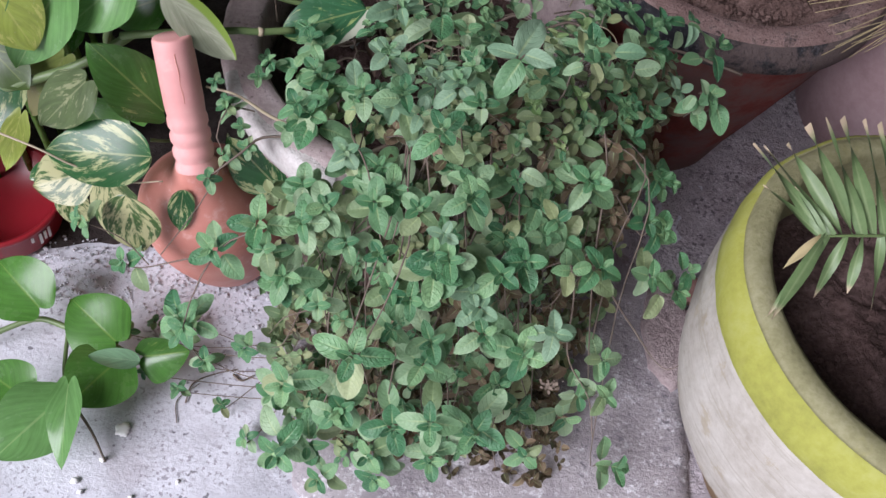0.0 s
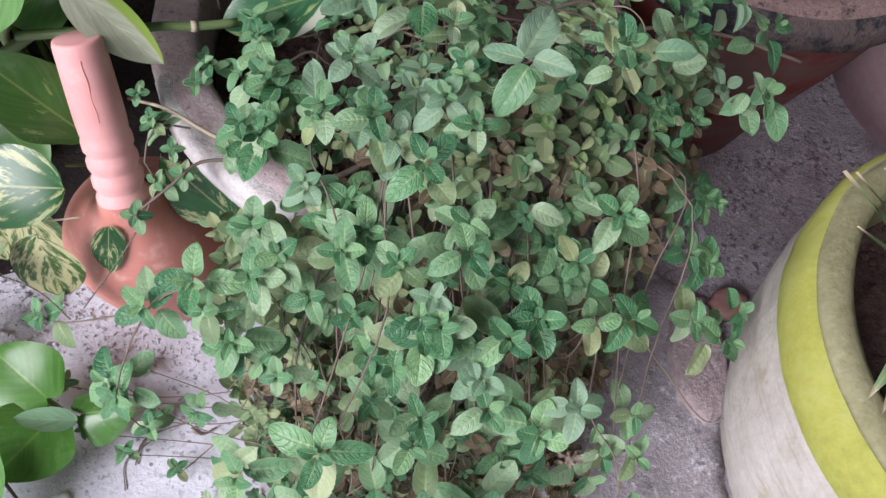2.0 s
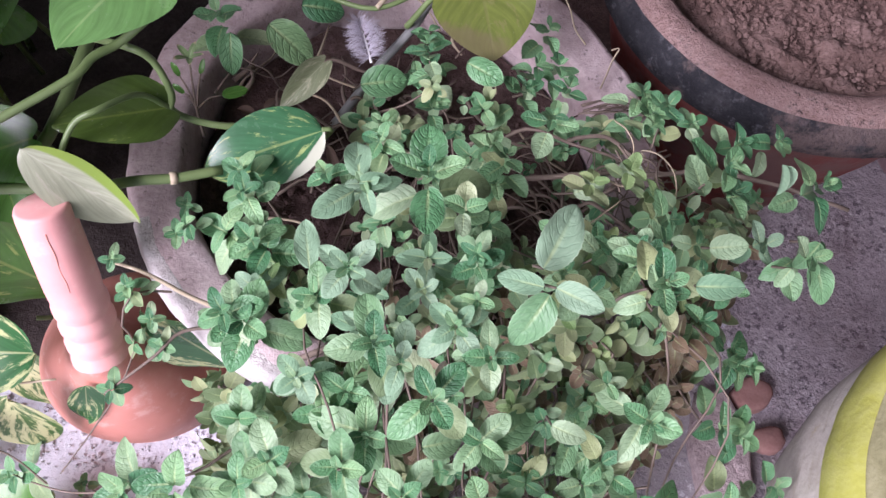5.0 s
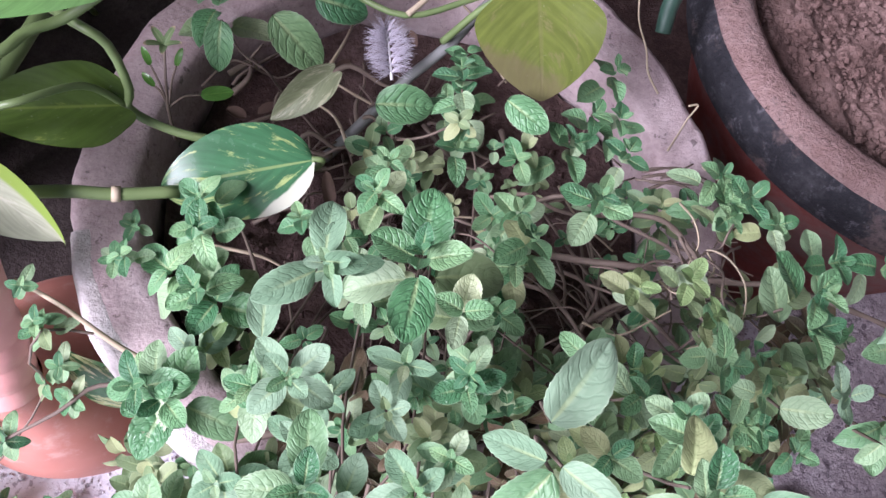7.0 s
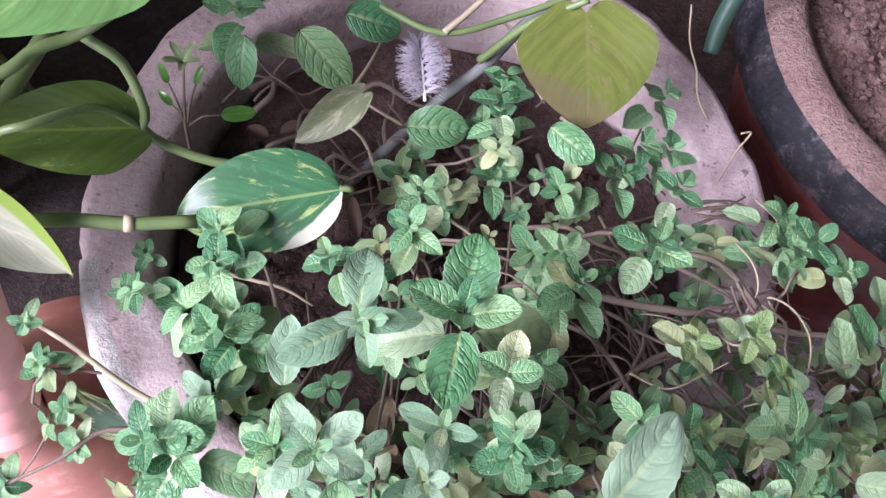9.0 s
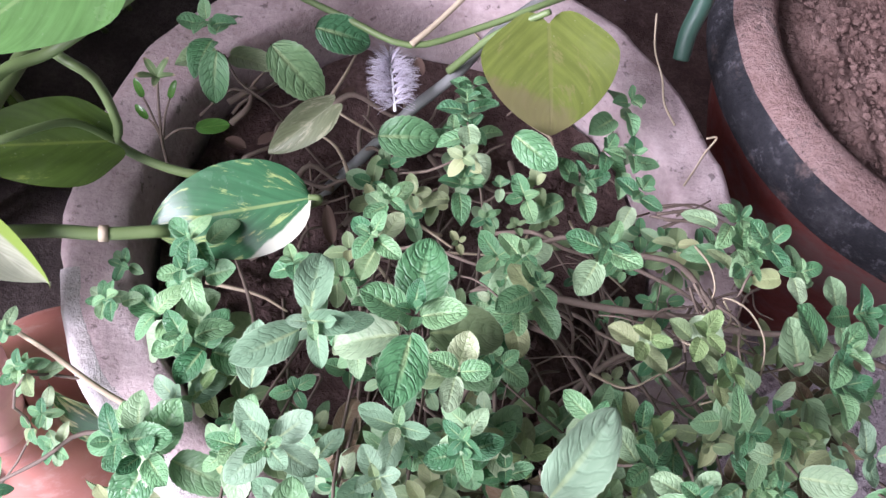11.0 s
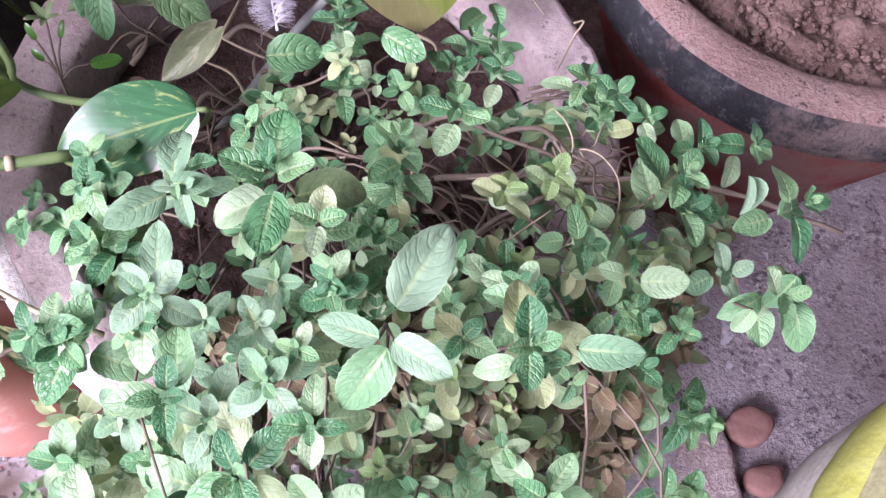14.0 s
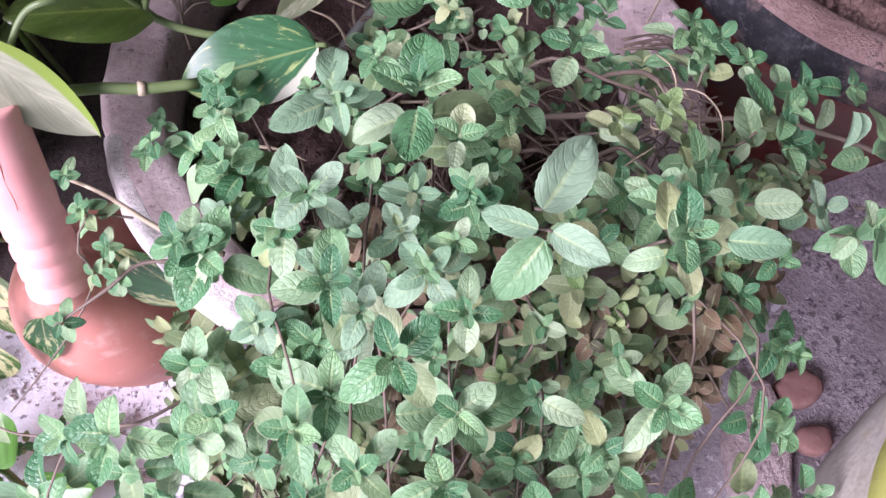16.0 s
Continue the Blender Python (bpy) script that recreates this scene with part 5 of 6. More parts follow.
def build_pothos():
    p = Pothos("pothos_plant", (-0.24, 0.08, 0.0), "trailing pothos with green, marbled and yellowing heart-shaped leaves")
    p.leaf((-0.040, 0.003, 0.350), (-0.110, -0.026, 0.337), 0.059, M_POTHOSSPLASH, (0.0, -0.5, 0.85), 0.12, 0.12, "dark green leaf splashed with cream", "oval")
    p.leaf((-0.196, -0.056, 0.390), (-0.141, -0.066, 0.336), 0.040, M_POTHOSPALE, (-0.2, -0.6, 0.75), 0.5, 0.05, "folded cream leaf with a green strip for its back-lit other side", "oval")
    p.leaf((-0.136, -0.002, 0.362), (-0.188, -0.034, 0.380), 0.035, M_POTHOSOLIVE, (0.1, -0.5, 0.8), 1.0, 0.1, "yellow-green folded leaf")
    p.leaf((-0.136, 0.036, 0.445), (-0.172, -0.026, 0.440), 0.058, M_POTHOSBRIGHT, (-0.1, -0.2, 1.0), 0.1, 0.12)
    p.leaf((0.050, 0.118, 0.380), (0.066, 0.073, 0.352), 0.064, M_POTHOSOLD, (0.05, -0.25, 1.0), 0.14, 0.15, "large yellowing heart-shaped leaf")
    p.leaf((-0.047, 0.063, 0.342), (-0.072, 0.035, 0.327), 0.018, M_POTHOSDULL, (0.2, -0.5, 0.8), 0.8, 0.2)
    p.leaf((-0.203, -0.128, 0.272), (-0.292, -0.130, 0.266), 0.072, M_POTHOSVAR, (0.0, -0.6, 0.8), 0.1, 0.10, "broad green leaf marbled with cream", "oval")
    p.leaf((-0.262, -0.128, 0.240), (-0.309, -0.140, 0.226), 0.046, M_POTHOSCREAM, (0.0, -0.7, 0.7), 0.25, 0.15, "cream leaf with green specks")
    p.leaf((-0.203, -0.085, 0.283), (-0.250, -0.092, 0.358), 0.048, M_POTHOSGLOSS, (0.35, -0.75, 0.5), 0.12, 0.05)
    p.leaf((-0.256, -0.100, 0.323), (-0.300, -0.112, 0.273), 0.040, M_POTHOSFADED, (0.1, -0.7, 0.7), 0.12, 0.1, "faded olive leaf with pale marbling")
    p.leaf((-0.268, -0.065, 0.400), (-0.314, -0.090, 0.319), 0.046, M_POTHOSBRIGHT, (0.25, -0.7, 0.6), 0.55, 0.05)
    p.leaf((-0.325, -0.075, 0.400), (-0.293, -0.095, 0.345), 0.056, M_POTHOSYEL, (-0.1, -0.7, 0.7), 0.15, 0.1)
    p.leaf((-0.222, -0.055, 0.398), (-0.268, -0.080, 0.362), 0.050, M_POTHOSBRIGHT, (0.0, -0.6, 0.8), 0.15, 0.1)
    p.leaf((-0.225, -0.146, 0.238), (-0.219, -0.158, 0.173), 0.064, M_POTHOSCREAM, (0.0, -0.85, 0.5), 0.12, 0.06, "cream and green marbled leaf against the bottle", "oval")
    p.leaf((-0.178, -0.136, 0.243), (-0.186, -0.145, 0.192), 0.029, M_POTHOSVAR, (0.2, -0.85, 0.5), 0.15, 0.05, "", "oval")
    p.leaf((-0.099, -0.100, 0.212), (-0.145, -0.098, 0.277), 0.050, M_POTHOSVAR, (-0.3, -0.7, 0.5), 0.1, 0.05)
    p.leaf((-0.292, -0.118, 0.230), (-0.318, -0.128, 0.218), 0.018, M_POTHOSVAR, (0.0, -0.7, 0.7), 0.3, 0.1)
    p.stem([(-0.33, -0.130, 0.281), (-0.293, -0.139, 0.277), (-0.264, -0.141, 0.262), (-0.224, -0.141, 0.250), (-0.194, -0.137, 0.252)], 0.0010, 0.0007, M_STEMPALE)
    p.stem([(0.141, 0.189, 0.303), (0.1405, 0.193, 0.308), (0.140, 0.200, 0.317), (0.142, 0.210, 0.333), (0.142, 0.225, 0.358), (0.146, 0.250, 0.40)], 0.0052, 0.0066, M_STEMDARK, "stalk", "thick dark green stalk hanging between the pots")
    p.leaf((-0.272, -0.078, 0.16), (-0.246, -0.098, 0.075), 0.054, M_POTHOSCREAM, (-0.1, -0.9, 0.4), 0.1, 0.1)
    p.leaf((-0.360, -0.050, 0.30), (-0.322, -0.074, 0.275), 0.040, M_POTHOSOLIVE, (-0.1, -0.7, 0.7), 0.15, 0.1)
    p.leaf((-0.205, -0.030, 0.36), (-0.255, -0.036, 0.335), 0.044, M_POTHOS, (0.0, -0.6, 0.8), 0.15, 0.1)
    p.leaf((-0.360, -0.020, 0.25), (-0.400, -0.080, 0.20), 0.060, M_POTHOSVAR, (0.0, -0.6, 0.8), 0.15, 0.1)
    p.leaf((-0.300, -0.040, 0.285), (-0.332, -0.070, 0.235), 0.036, M_POTHOSOLD, (0.0, -0.75, 0.65), 0.12, 0.1, "dusty pale leaf")
    p.leaf((-0.340, -0.070, 0.235), (-0.358, -0.098, 0.185), 0.022, M_POTHOSYEL, (0.1, -0.8, 0.6), 0.2, 0.1)
    p.leaf((-0.330, -0.060, 0.115), (-0.310, -0.080, 0.080), 0.030, M_POTHOSCREAM, (0.0, -0.7, 0.7), 0.15, 0.1)
    p.leaf((-0.300, -0.020, 0.20), (-0.262, -0.045, 0.17), 0.046, M_POTHOS, (0.0, -0.7, 0.7), 0.15, 0.1)
    p.leaf((-0.262, 0.000, 0.24), (-0.245, -0.035, 0.20), 0.046, M_POTHOS, (0.0, -0.7, 0.7), 0.15, 0.1)
    p.stem([(-0.36, 0.02, 0.26), (-0.350, -0.068, 0.27), (-0.311, -0.061, 0.28), (-0.272, -0.055, 0.30), (-0.227, -0.038, 0.33), (-0.201, -0.02, 0.35), (-0.19, 0.06, 0.36)], 0.0042)
    p.stem([(-0.268, 0.03, 0.20), (-0.267, -0.020, 0.29), (-0.255, -0.018, 0.32), (-0.246, -0.003, 0.345)], 0.0034)
    stem = p.stem([(-0.24, -0.05, 0.33), (-0.18, -0.055, 0.350), (-0.166, -0.053, 0.350), (-0.144, -0.046, 0.350), (-0.124, -0.040, 0.347), (-0.098, -0.029, 0.344)], 0.0034, 0.0031)
    v, f = tube([Vector((-0.1265, -0.0408, 0.3473)), Vector((-0.1225, -0.0394, 0.3467))], 0.0039, 10)
    child("node", mesh_of("node", v, f, M_STEMPALE), stem, None, "pale ring on the stem")
    p.stem([(-0.20, 0.05, 0.36), (-0.154, 0.012, 0.40), (-0.139, 0.010, 0.392), (-0.130, 0.003, 0.372), (-0.131, 0.0, 0.360), (-0.115, -0.001, 0.352), (-0.092, 0.002, 0.347), (-0.06, 0.02, 0.335)], 0.0023)
    p.stem([(-0.22, -0.06, 0.40), (-0.174, -0.024, 0.410), (-0.164, -0.007, 0.411), (-0.150, 0.007, 0.412), (-0.118, 0.026, 0.438)], 0.0026)
    p.stem([(-0.182, -0.055, 0.373), (-0.172, -0.040, 0.392), (-0.159, -0.033, 0.398), (-0.144, -0.010, 0.385), (-0.132, 0.0, 0.362)], 0.0018)
    p.stem([(-0.130, 0.115, 0.385), (-0.095, 0.109, 0.37), (-0.051, 0.104, 0.362), (-0.016, 0.099, 0.360), (0.016, 0.116, 0.366), (0.046, 0.134, 0.376), (0.075, 0.165, 0.37)], 0.0018)
    p.stem([(-0.015, 0.098, 0.362), (-0.005, 0.111, 0.368), (0.012, 0.137, 0.378), (0.03, 0.17, 0.38)], 0.0018, 0.0012, M_STEMPALE, "aerial_root", "white aerial root")
    p.stem([(0.060, 0.185, 0.352), (0.049, 0.167, 0.35), (0.025, 0.138, 0.34), (0.010, 0.114, 0.328), (-0.010, 0.095, 0.310), (-0.03, 0.072, 0.288), (-0.055, 0.045, 0.262)], 0.0030, 0.0034, M_STEMDUSTY)
    p.stem([(0.006, 0.111, 0.333), (0.025, 0.115, 0.365), (0.049, 0.119, 0.388)], 0.0024, 0.0017)
    p.stem([(-0.06, 0.02, 0.30), (-0.042, 0.010, 0.33), (-0.036, 0.004, 0.350), (-0.041, 0.002, 0.352)], 0.0016)
    p.stem([(-0.20, -0.09, 0.25), (-0.206, -0.098, 0.258), (-0.213, -0.100, 0.260)], 0.0016)
    rng = random.Random(5)
    for i in range(150):
        x, y = rng.uniform(-0.70, -0.23), rng.uniform(0.10, 0.62)
        z = rng.uniform(0.06, 0.36)
        # The rest stand mostly out of view, added to block sun from the left.
        if i > 70:
            x, y, z = rng.uniform(-0.75, -0.42), rng.uniform(-0.02, 0.45), rng.uniform(0.15, 0.55)
        if x > -0.36 and y < 0.45:
            continue
        base = Vector((x, y, z))
        tip = base + Vector((rng.uniform(-0.06, 0.06), rng.uniform(-0.09, -0.01), rng.uniform(-0.05, 0.02)))
        p.leaf(base, tip, rng.uniform(0.04, 0.07), rng.choice((M_POTHOS, M_POTHOS, M_POTHOSVAR, M_POTHOSOLIVE)), (rng.uniform(-0.4, 0.4), -0.4, 0.9), 0.15, 0.12)
        if i % 2 == 0:
            p.stem([base, base + Vector((rng.uniform(-0.02, 0.02), 0.03, -0.04)), Vector((x * 0.9, y + 0.05, 0.0))], 0.002, 0.003, n=10)
    # Leaf mass out of view, added to shade the bed and the pot's left rim.
    mass = Pile()
    for i in range(270):
        base = Vector((rng.uniform(-0.52, -0.20), rng.uniform(0.08, 0.42), rng.uniform(0.46, 0.66)))
        if i >= 180:
            base = Vector((rng.uniform(-0.66, -0.46), rng.uniform(-0.12, 0.08), rng.uniform(0.12, 0.42)))
        elif i >= 110:
            base = Vector((rng.uniform(-0.50, -0.30), rng.uniform(-0.08, 0.10), rng.uniform(0.48, 0.60)))
        way = Vector((rng.uniform(-0.05, 0.03), rng.uniform(-0.08, 0.0), rng.uniform(-0.04, 0.02)))
        v, f, uv = leaf_data(way.length, rng.uniform(0.05, 0.075), 8, 10, "heart", 0.0, 0.15, 0.12, 0.0, i)
        mass.add(v, f, uv, aim(base, way, (rng.uniform(-0.4, 0.3), -0.3, 0.9)))
        if i % 5 == 0:
            v, f = tube(smooth_line([base, base + Vector((-0.03, 0.04, -0.3 * base.z)), Vector((base.x - 0.05, base.y + 0.1, 0.0))], 12), (0.0025, 0.004), 6)
            mass.add(v, f, [(0.5, 0.3)] * len(v))
    child("upper_foliage", mass.mesh("upper_foliage", M_POTHOS), p.thing, None, "unseen mass of green leaves added to shade the back left")["kind"] = "stuff"


build_pothos()


def build_vine():
    p = Pothos("pothos_vine", (-0.30, -0.19, 0.0), "young green pothos vine creeping over the concrete floor")
    p.leaf((-0.337, -0.164, 0.05), (-0.392, -0.120, 0.06), 0.062, M_POTHOS)
    p.leaf((-0.254, -0.191, 0.05), (-0.303, -0.160, 0.07), 0.062, M_POTHOS)
    p.leaf((-0.262, -0.180, 0.035), (-0.300, -0.196, 0.03), 0.034, M_POTHOS)
    p.leaf((-0.228, -0.205, 0.04), (-0.274, -0.213, 0.055), 0.026, M_POTHOSBACK, (0, -0.3, 0.9), 0.5, 0.05, "half-rolled leaf showing its pale underside", "oval")
    p.leaf((-0.248, -0.206, 0.04), (-0.278, -0.262, 0.05), 0.066, M_POTHOS)
    p.leaf((-0.226, -0.194, 0.035), (-0.180, -0.188, 0.046), 0.044, M_POTHOSGLOSS, (0.1, -0.7, 0.6), 0.9, 0.05, "young folded leaf with a dry tip")
    p.leaf((-0.279, -0.250, 0.065), (-0.268, -0.325, 0.045), 0.030, M_POTHOSBRIGHT, (-0.2, -0.2, 0.9), 0.3, 0.1)
    p.leaf((-0.286, -0.258, 0.05), (-0.330, -0.322, 0.045), 0.066, M_POTHOSBRIGHT, (0.1, -0.2, 0.95))
    p.leaf((-0.323, -0.258, 0.04), (-0.365, -0.240, 0.06), 0.052, M_POTHOS)
    p.stem([(-0.44, -0.20, 0.004), (-0.398, -0.192, 0.018), (-0.347, -0.167, 0.030), (-0.311, -0.172, 0.030), (-0.260, -0.187, 0.033), (-0.232, -0.200, 0.028), (-0.200, -0.185, 0.028)], 0.0032)
    p.stem([(-0.311, -0.172, 0.028), (-0.30, -0.22, 0.03), (-0.284, -0.252, 0.04)], 0.0022)
    p.stem([(-0.296, -0.240, 0.034), (-0.264, -0.270, 0.012), (-0.242, -0.299, 0.006)], 0.0018, 0.0010, M_STEMBROWN)
    p.stem([(-0.31, -0.25, 0.03), (-0.33, -0.258, 0.036)], 0.0018)


build_vine()


# ---- palm seedling ----
def build_palm():
    at = Vector((0.46, -0.225, 0.27))
    e = empty("palm_seedling", at, "small green palm seedling growing in the painted pot", "plant")
    rng = random.Random(3)

    def frond(spine, count, reach, label=""):
        line = smooth_line(spine, 30)
        v, f = tube(line, (0.0022, 0.0008), 6)
        child("rachis", mesh_of("rachis", v, f, M_STEMPALE), e)
        n = len(line)
        for i in range(count):
            k = 0.42 + 0.56 * i / (count - 1)
            j = min(n - 2, int(k * (n - 1)))
            d = (line[j + 1] - line[j]).normalized()
            for side in (-1, 1):
                out = d.cross(Vector((0, 0, 1))).normalized() * side
                way = out * 1.0 + d * (0.35 + 0.45 * k) + Vector((0, 0, 0.18 + rng.uniform(-0.1, 0.12)))
                ln = reach * (1.0 - 0.35 * abs(k - 0.7)) * rng.uniform(0.85, 1.1)
                vv, ff, uv = leaf_data(ln, 0.0075, 4, 14, "lance", 0, 0.35, 0.06, 0, i)
                tan = i == count - 1 and side > 0
                child("leaflet", mesh_of("leaflet", vv, ff, M_STRAW if tan else M_PALM, uv), e, aim(line[j], way, (0, 0, 1)), "dry tan leaflet" if tan else "")

    line = smooth_line([at, at + Vector((-0.02, 0.0, 0.08)), (0.405, -0.236, 0.405), (0.365, -0.240, 0.430), (0.327, -0.244, 0.436), (0.281, -0.251, 0.436)], 40)
    v, f = tube(line, (0.0024, 0.0009), 6)
    child("rachis", mesh_of("rachis", v, f, M_STEMGREEN), e)
    # where each leaflet leaves the rachis, then its tip
    for bx, tx, ty, tz, wide, tan in ((0.281, 0.243, -0.222, 0.446, 0.0075, 0), (0.283, 0.233, -0.201, 0.462, 0.0085, 0), (0.289, 0.244, -0.195, 0.455, 0.0080, 0), (0.286, 0.262, -0.224, 0.450, 0.0070, 0),
                                      (0.296, 0.261, -0.189, 0.454, 0.0080, 0), (0.303, 0.281, -0.166, 0.452, 0.0075, 0), (0.310, 0.296, -0.156, 0.452, 0.0075, 0), (0.318, 0.308, -0.154, 0.452, 0.0078, 0),
                                      (0.326, 0.322, -0.156, 0.455, 0.0075, 0), (0.333, 0.335, -0.154, 0.452, 0.0075, 0), (0.343, 0.351, -0.156, 0.450, 0.0075, 0), (0.353, 0.368, -0.158, 0.446, 0.0075, 0), (0.364, 0.384, -0.162, 0.440, 0.0070, 0),
                                      (0.281, 0.255, -0.276, 0.430, 0.0062, 1), (0.284, 0.243, -0.314, 0.428, 0.0085, 0), (0.287, 0.253, -0.296, 0.402, 0.0075, 0), (0.299, 0.286, -0.279, 0.405, 0.0078, 0), (0.310, 0.311, -0.272, 0.405, 0.0076, 0),
                                      (0.323, 0.329, -0.280, 0.400, 0.0078, 0), (0.336, 0.350, -0.284, 0.400, 0.0075, 0), (0.350, 0.368, -0.286, 0.398, 0.0075, 0)):
        b = Vector((bx, -0.251 + 0.15 * (bx - 0.281), 0.436 if bx < 0.33 else 0.436 - 0.15 * (bx - 0.33)))
        way = Vector((tx, ty, tz)) - b
        vv, ff, uv = leaf_data(way.length, wide, 4, 14, "lance", 0, 0.35, 0.03, 0, int(bx * 1000))
        child("leaflet", mesh_of("leaflet", vv, ff, M_STRAW if tan else M_PALM, uv), e, aim(b, way, (rng.uniform(-0.3, 0.3), rng.uniform(-0.3, 0.2), 1)), "dry tan leaflet" if tan else "")
    frond([at, at + Vector((0.02, -0.02, 0.07)), (0.50, -0.28, 0.40), (0.54, -0.32, 0.42)], 8, 0.09)
    frond([at, at + Vector((0.02, 0.03, 0.07)), (0.52, -0.16, 0.40), (0.57, -0.12, 0.41)], 8, 0.09)
    frond([at, at + Vector((-0.01, -0.03, 0.06)), (0.42, -0.30, 0.37), (0.40, -0.36, 0.38)], 7, 0.075)


build_palm()


# ---- right side: pink planter, straw, shards, slab ----
def build_side_things():
    at = Vector((0.716, 0.330, 0.0))
    w = uneven(0.003, 12, 21.0)
    e = empty("planter", at, "large faded pink clay planter standing on the floor", "planter")
    prof = [(0.0, 0.0), (0.150, 0.0), (0.157, 0.006), (0.164, 0.03), (0.172, 0.035), (0.180, 0.12), (0.190, 0.22), (0.198, 0.30)]
    v, f = lathe(prof, 96, w)
    child("body", mesh_of("body", v, f, M_PINKWALL), e, Matrix.Translation(at))
    v, f = lathe([(0.198, 0.30), (0.202, 0.302), (0.204, 0.315), (0.203, 0.335), (0.198, 0.343), (0.188, 0.345), (0.180, 0.338), (0.176, 0.30), (0.0, 0.29)], 96, w)
    child("rim", mesh_of("rim", v, f, M_PINKWALL), e, Matrix.Translation(at))
    rng = random.Random(9)
    tuft = empty("straw_brush", (0.52, 0.10, 0.30), "frayed tuft of dry yellow straw", "brush")
    for i in range(20):
        a = Vector((0.54, 0.14, 0.37)) + Vector((rng.uniform(-0.01, 0.01), rng.uniform(-0.02, 0.02), rng.uniform(-0.01, 0.01)))
        spread = rng.uniform(-0.045, 0.055)
        b = Vector((rng.uniform(0.37, 0.43), 0.075 + spread, 0.355 - abs(spread) * 0.2 + rng.uniform(-0.008, 0.012)))
        m = (a + b) / 2 + Vector((0, 0, rng.uniform(0.0, 0.012)))
        v, f = tube(smooth_line([a, m, b], 8), (0.0006, 0.0003), 4, False)
        child("straw", mesh_of("straw", v, f, M_STRAW), tuft)
    v, f = tube([Vector((0.535, 0.138, 0.37)), Vector((0.62, 0.19, 0.364)), Vector((0.70, 0.24, 0.359))], 0.012, 10)
    child("binding", mesh_of("binding", v, f, M_STRAW), tuft)
    for x, y, r, q in ((0.373, -0.016, 0.0185, 1), (0.386, -0.058, 0.015, 2)):
        prof = [(0.0, 0.0), (r * 0.94, 0.0), (r, 0.003), (r, 0.008), (r * 0.96, 0.011), (r * 0.85, 0.0128), (r * 0.5, 0.0135), (0.0, 0.0138)]
        v, f = lathe(prof, 40, uneven(0.0035, 38, q * 5.0))
        v = [Vector((p.x * 1.12 + 0.12 * p.y, p.y * 0.9, p.z)) for p in v]
        thing("clay_shard", mesh_of("clay_shard", v, f, M_SHARD), "flat reddish-brown clay lump lying on the concrete", "shard", group="clay lumps beside the slab", at=Vector((x, y, 0.003)))


def build_mortar_block():
    """A low, rough-topped lump of mortar at the corner of the patch."""
    rng = random.Random(12)
    edge = ((0.318, -0.018), (0.345, -0.012), (0.358, -0.040), (0.364, -0.085), (0.360, -0.130), (0.335, -0.150), (0.312, -0.125), (0.306, -0.070))
    ring = []
    for a, c in zip(edge, edge[1:] + edge[:1]):
        for k in range(5):
            ring.append(Vector((a[0] + (c[0] - a[0]) * k / 5 + rng.uniform(-0.0015, 0.0015), a[1] + (c[1] - a[1]) * k / 5 + rng.uniform(-0.0015, 0.0015), 0)))
    n = len(ring)
    mid = sum(ring, Vector()) / n
    verts, faces = [], []
    for scale, z in ((1.03, -0.002), (1.0, 0.010), (0.97, 0.017), (0.91, 0.020), (0.78, 0.0215), (0.62, 0.022), (0.44, 0.0225), (0.22, 0.0225)):
        for p in ring:
            q = mid + (p - mid) * scale
            verts.append(Vector((q.x, q.y, z + (0.0022 * noise.noise(q * 150) + 0.0014 * noise.noise(q * 330) if z > 0.012 else 0))))
    verts.append(mid + Vector((0, 0, 0.0225)))
    for i in range(7):
        for k in range(n):
            faces.append((i * n + k, i * n + (k + 1) % n, (i + 1) * n + (k + 1) % n, (i + 1) * n + k))
    faces += [(7 * n + k, 7 * n + (k + 1) % n, 8 * n) for k in range(n)]
    thing("mortar_block", mesh_of("mortar_block", verts, faces, M_MORTAR), "rough pinkish lump of hardened mortar on the floor", "mortar")


build_mortar_block()


def build_rough_floor():
    rng = random.Random(33)
    nx, ny = 60, 90
    verts, faces = [], []
    for j in range(ny + 1):
        for i in range(nx + 1):
            y = -0.55 + 1.33 * j / ny
            x0 = 0.29 + 0.02 * noise.noise(Vector((0, y * 7, 4)))
            x = x0 + (1.01 - x0) * (i / nx) ** 1.4
            q = Vector((x * 60, y * 60, 2))
            z = -0.003 + min(1.0, i / 2) * (0.0048 + 0.0014 * noise.noise(q) + 0.0009 * noise.noise(q * 2.6))
            verts.append((x, y, z))
    for j in range(ny):
        for i in range(nx):
            a = j * (nx + 1) + i
            faces.append((a, a + 1, a + nx + 2, a + nx + 1))
    floor_ob = thing("rough_floor", mesh_of("rough_floor", verts, faces, M_ROUGHFLOOR), "dusty rough concrete floor, toned darker for the shade between the pots", "floor", "structure")
    pile = Pile()
    for i in range(2600):
        x, y = rng.uniform(0.32, 0.62), rng.uniform(-0.12, 0.26)
        v, f = clod(rng.uniform(0.0005, 0.0014) + 0.0022 * rng.random() ** 4, i % 50)
        pile.add([(p.x * 1.3, p.y, p.z * 0.6) for p in v], f, None, pose(x, y, 0.0022, 0, 0, rng.uniform(0, 360)))
    child("grit", pile.mesh("grit", M_ROUGHFLOOR, False), floor_ob, None, "loose grit and small stones")["kind"] = "stuff"


build_rough_floor()
build_side_things()


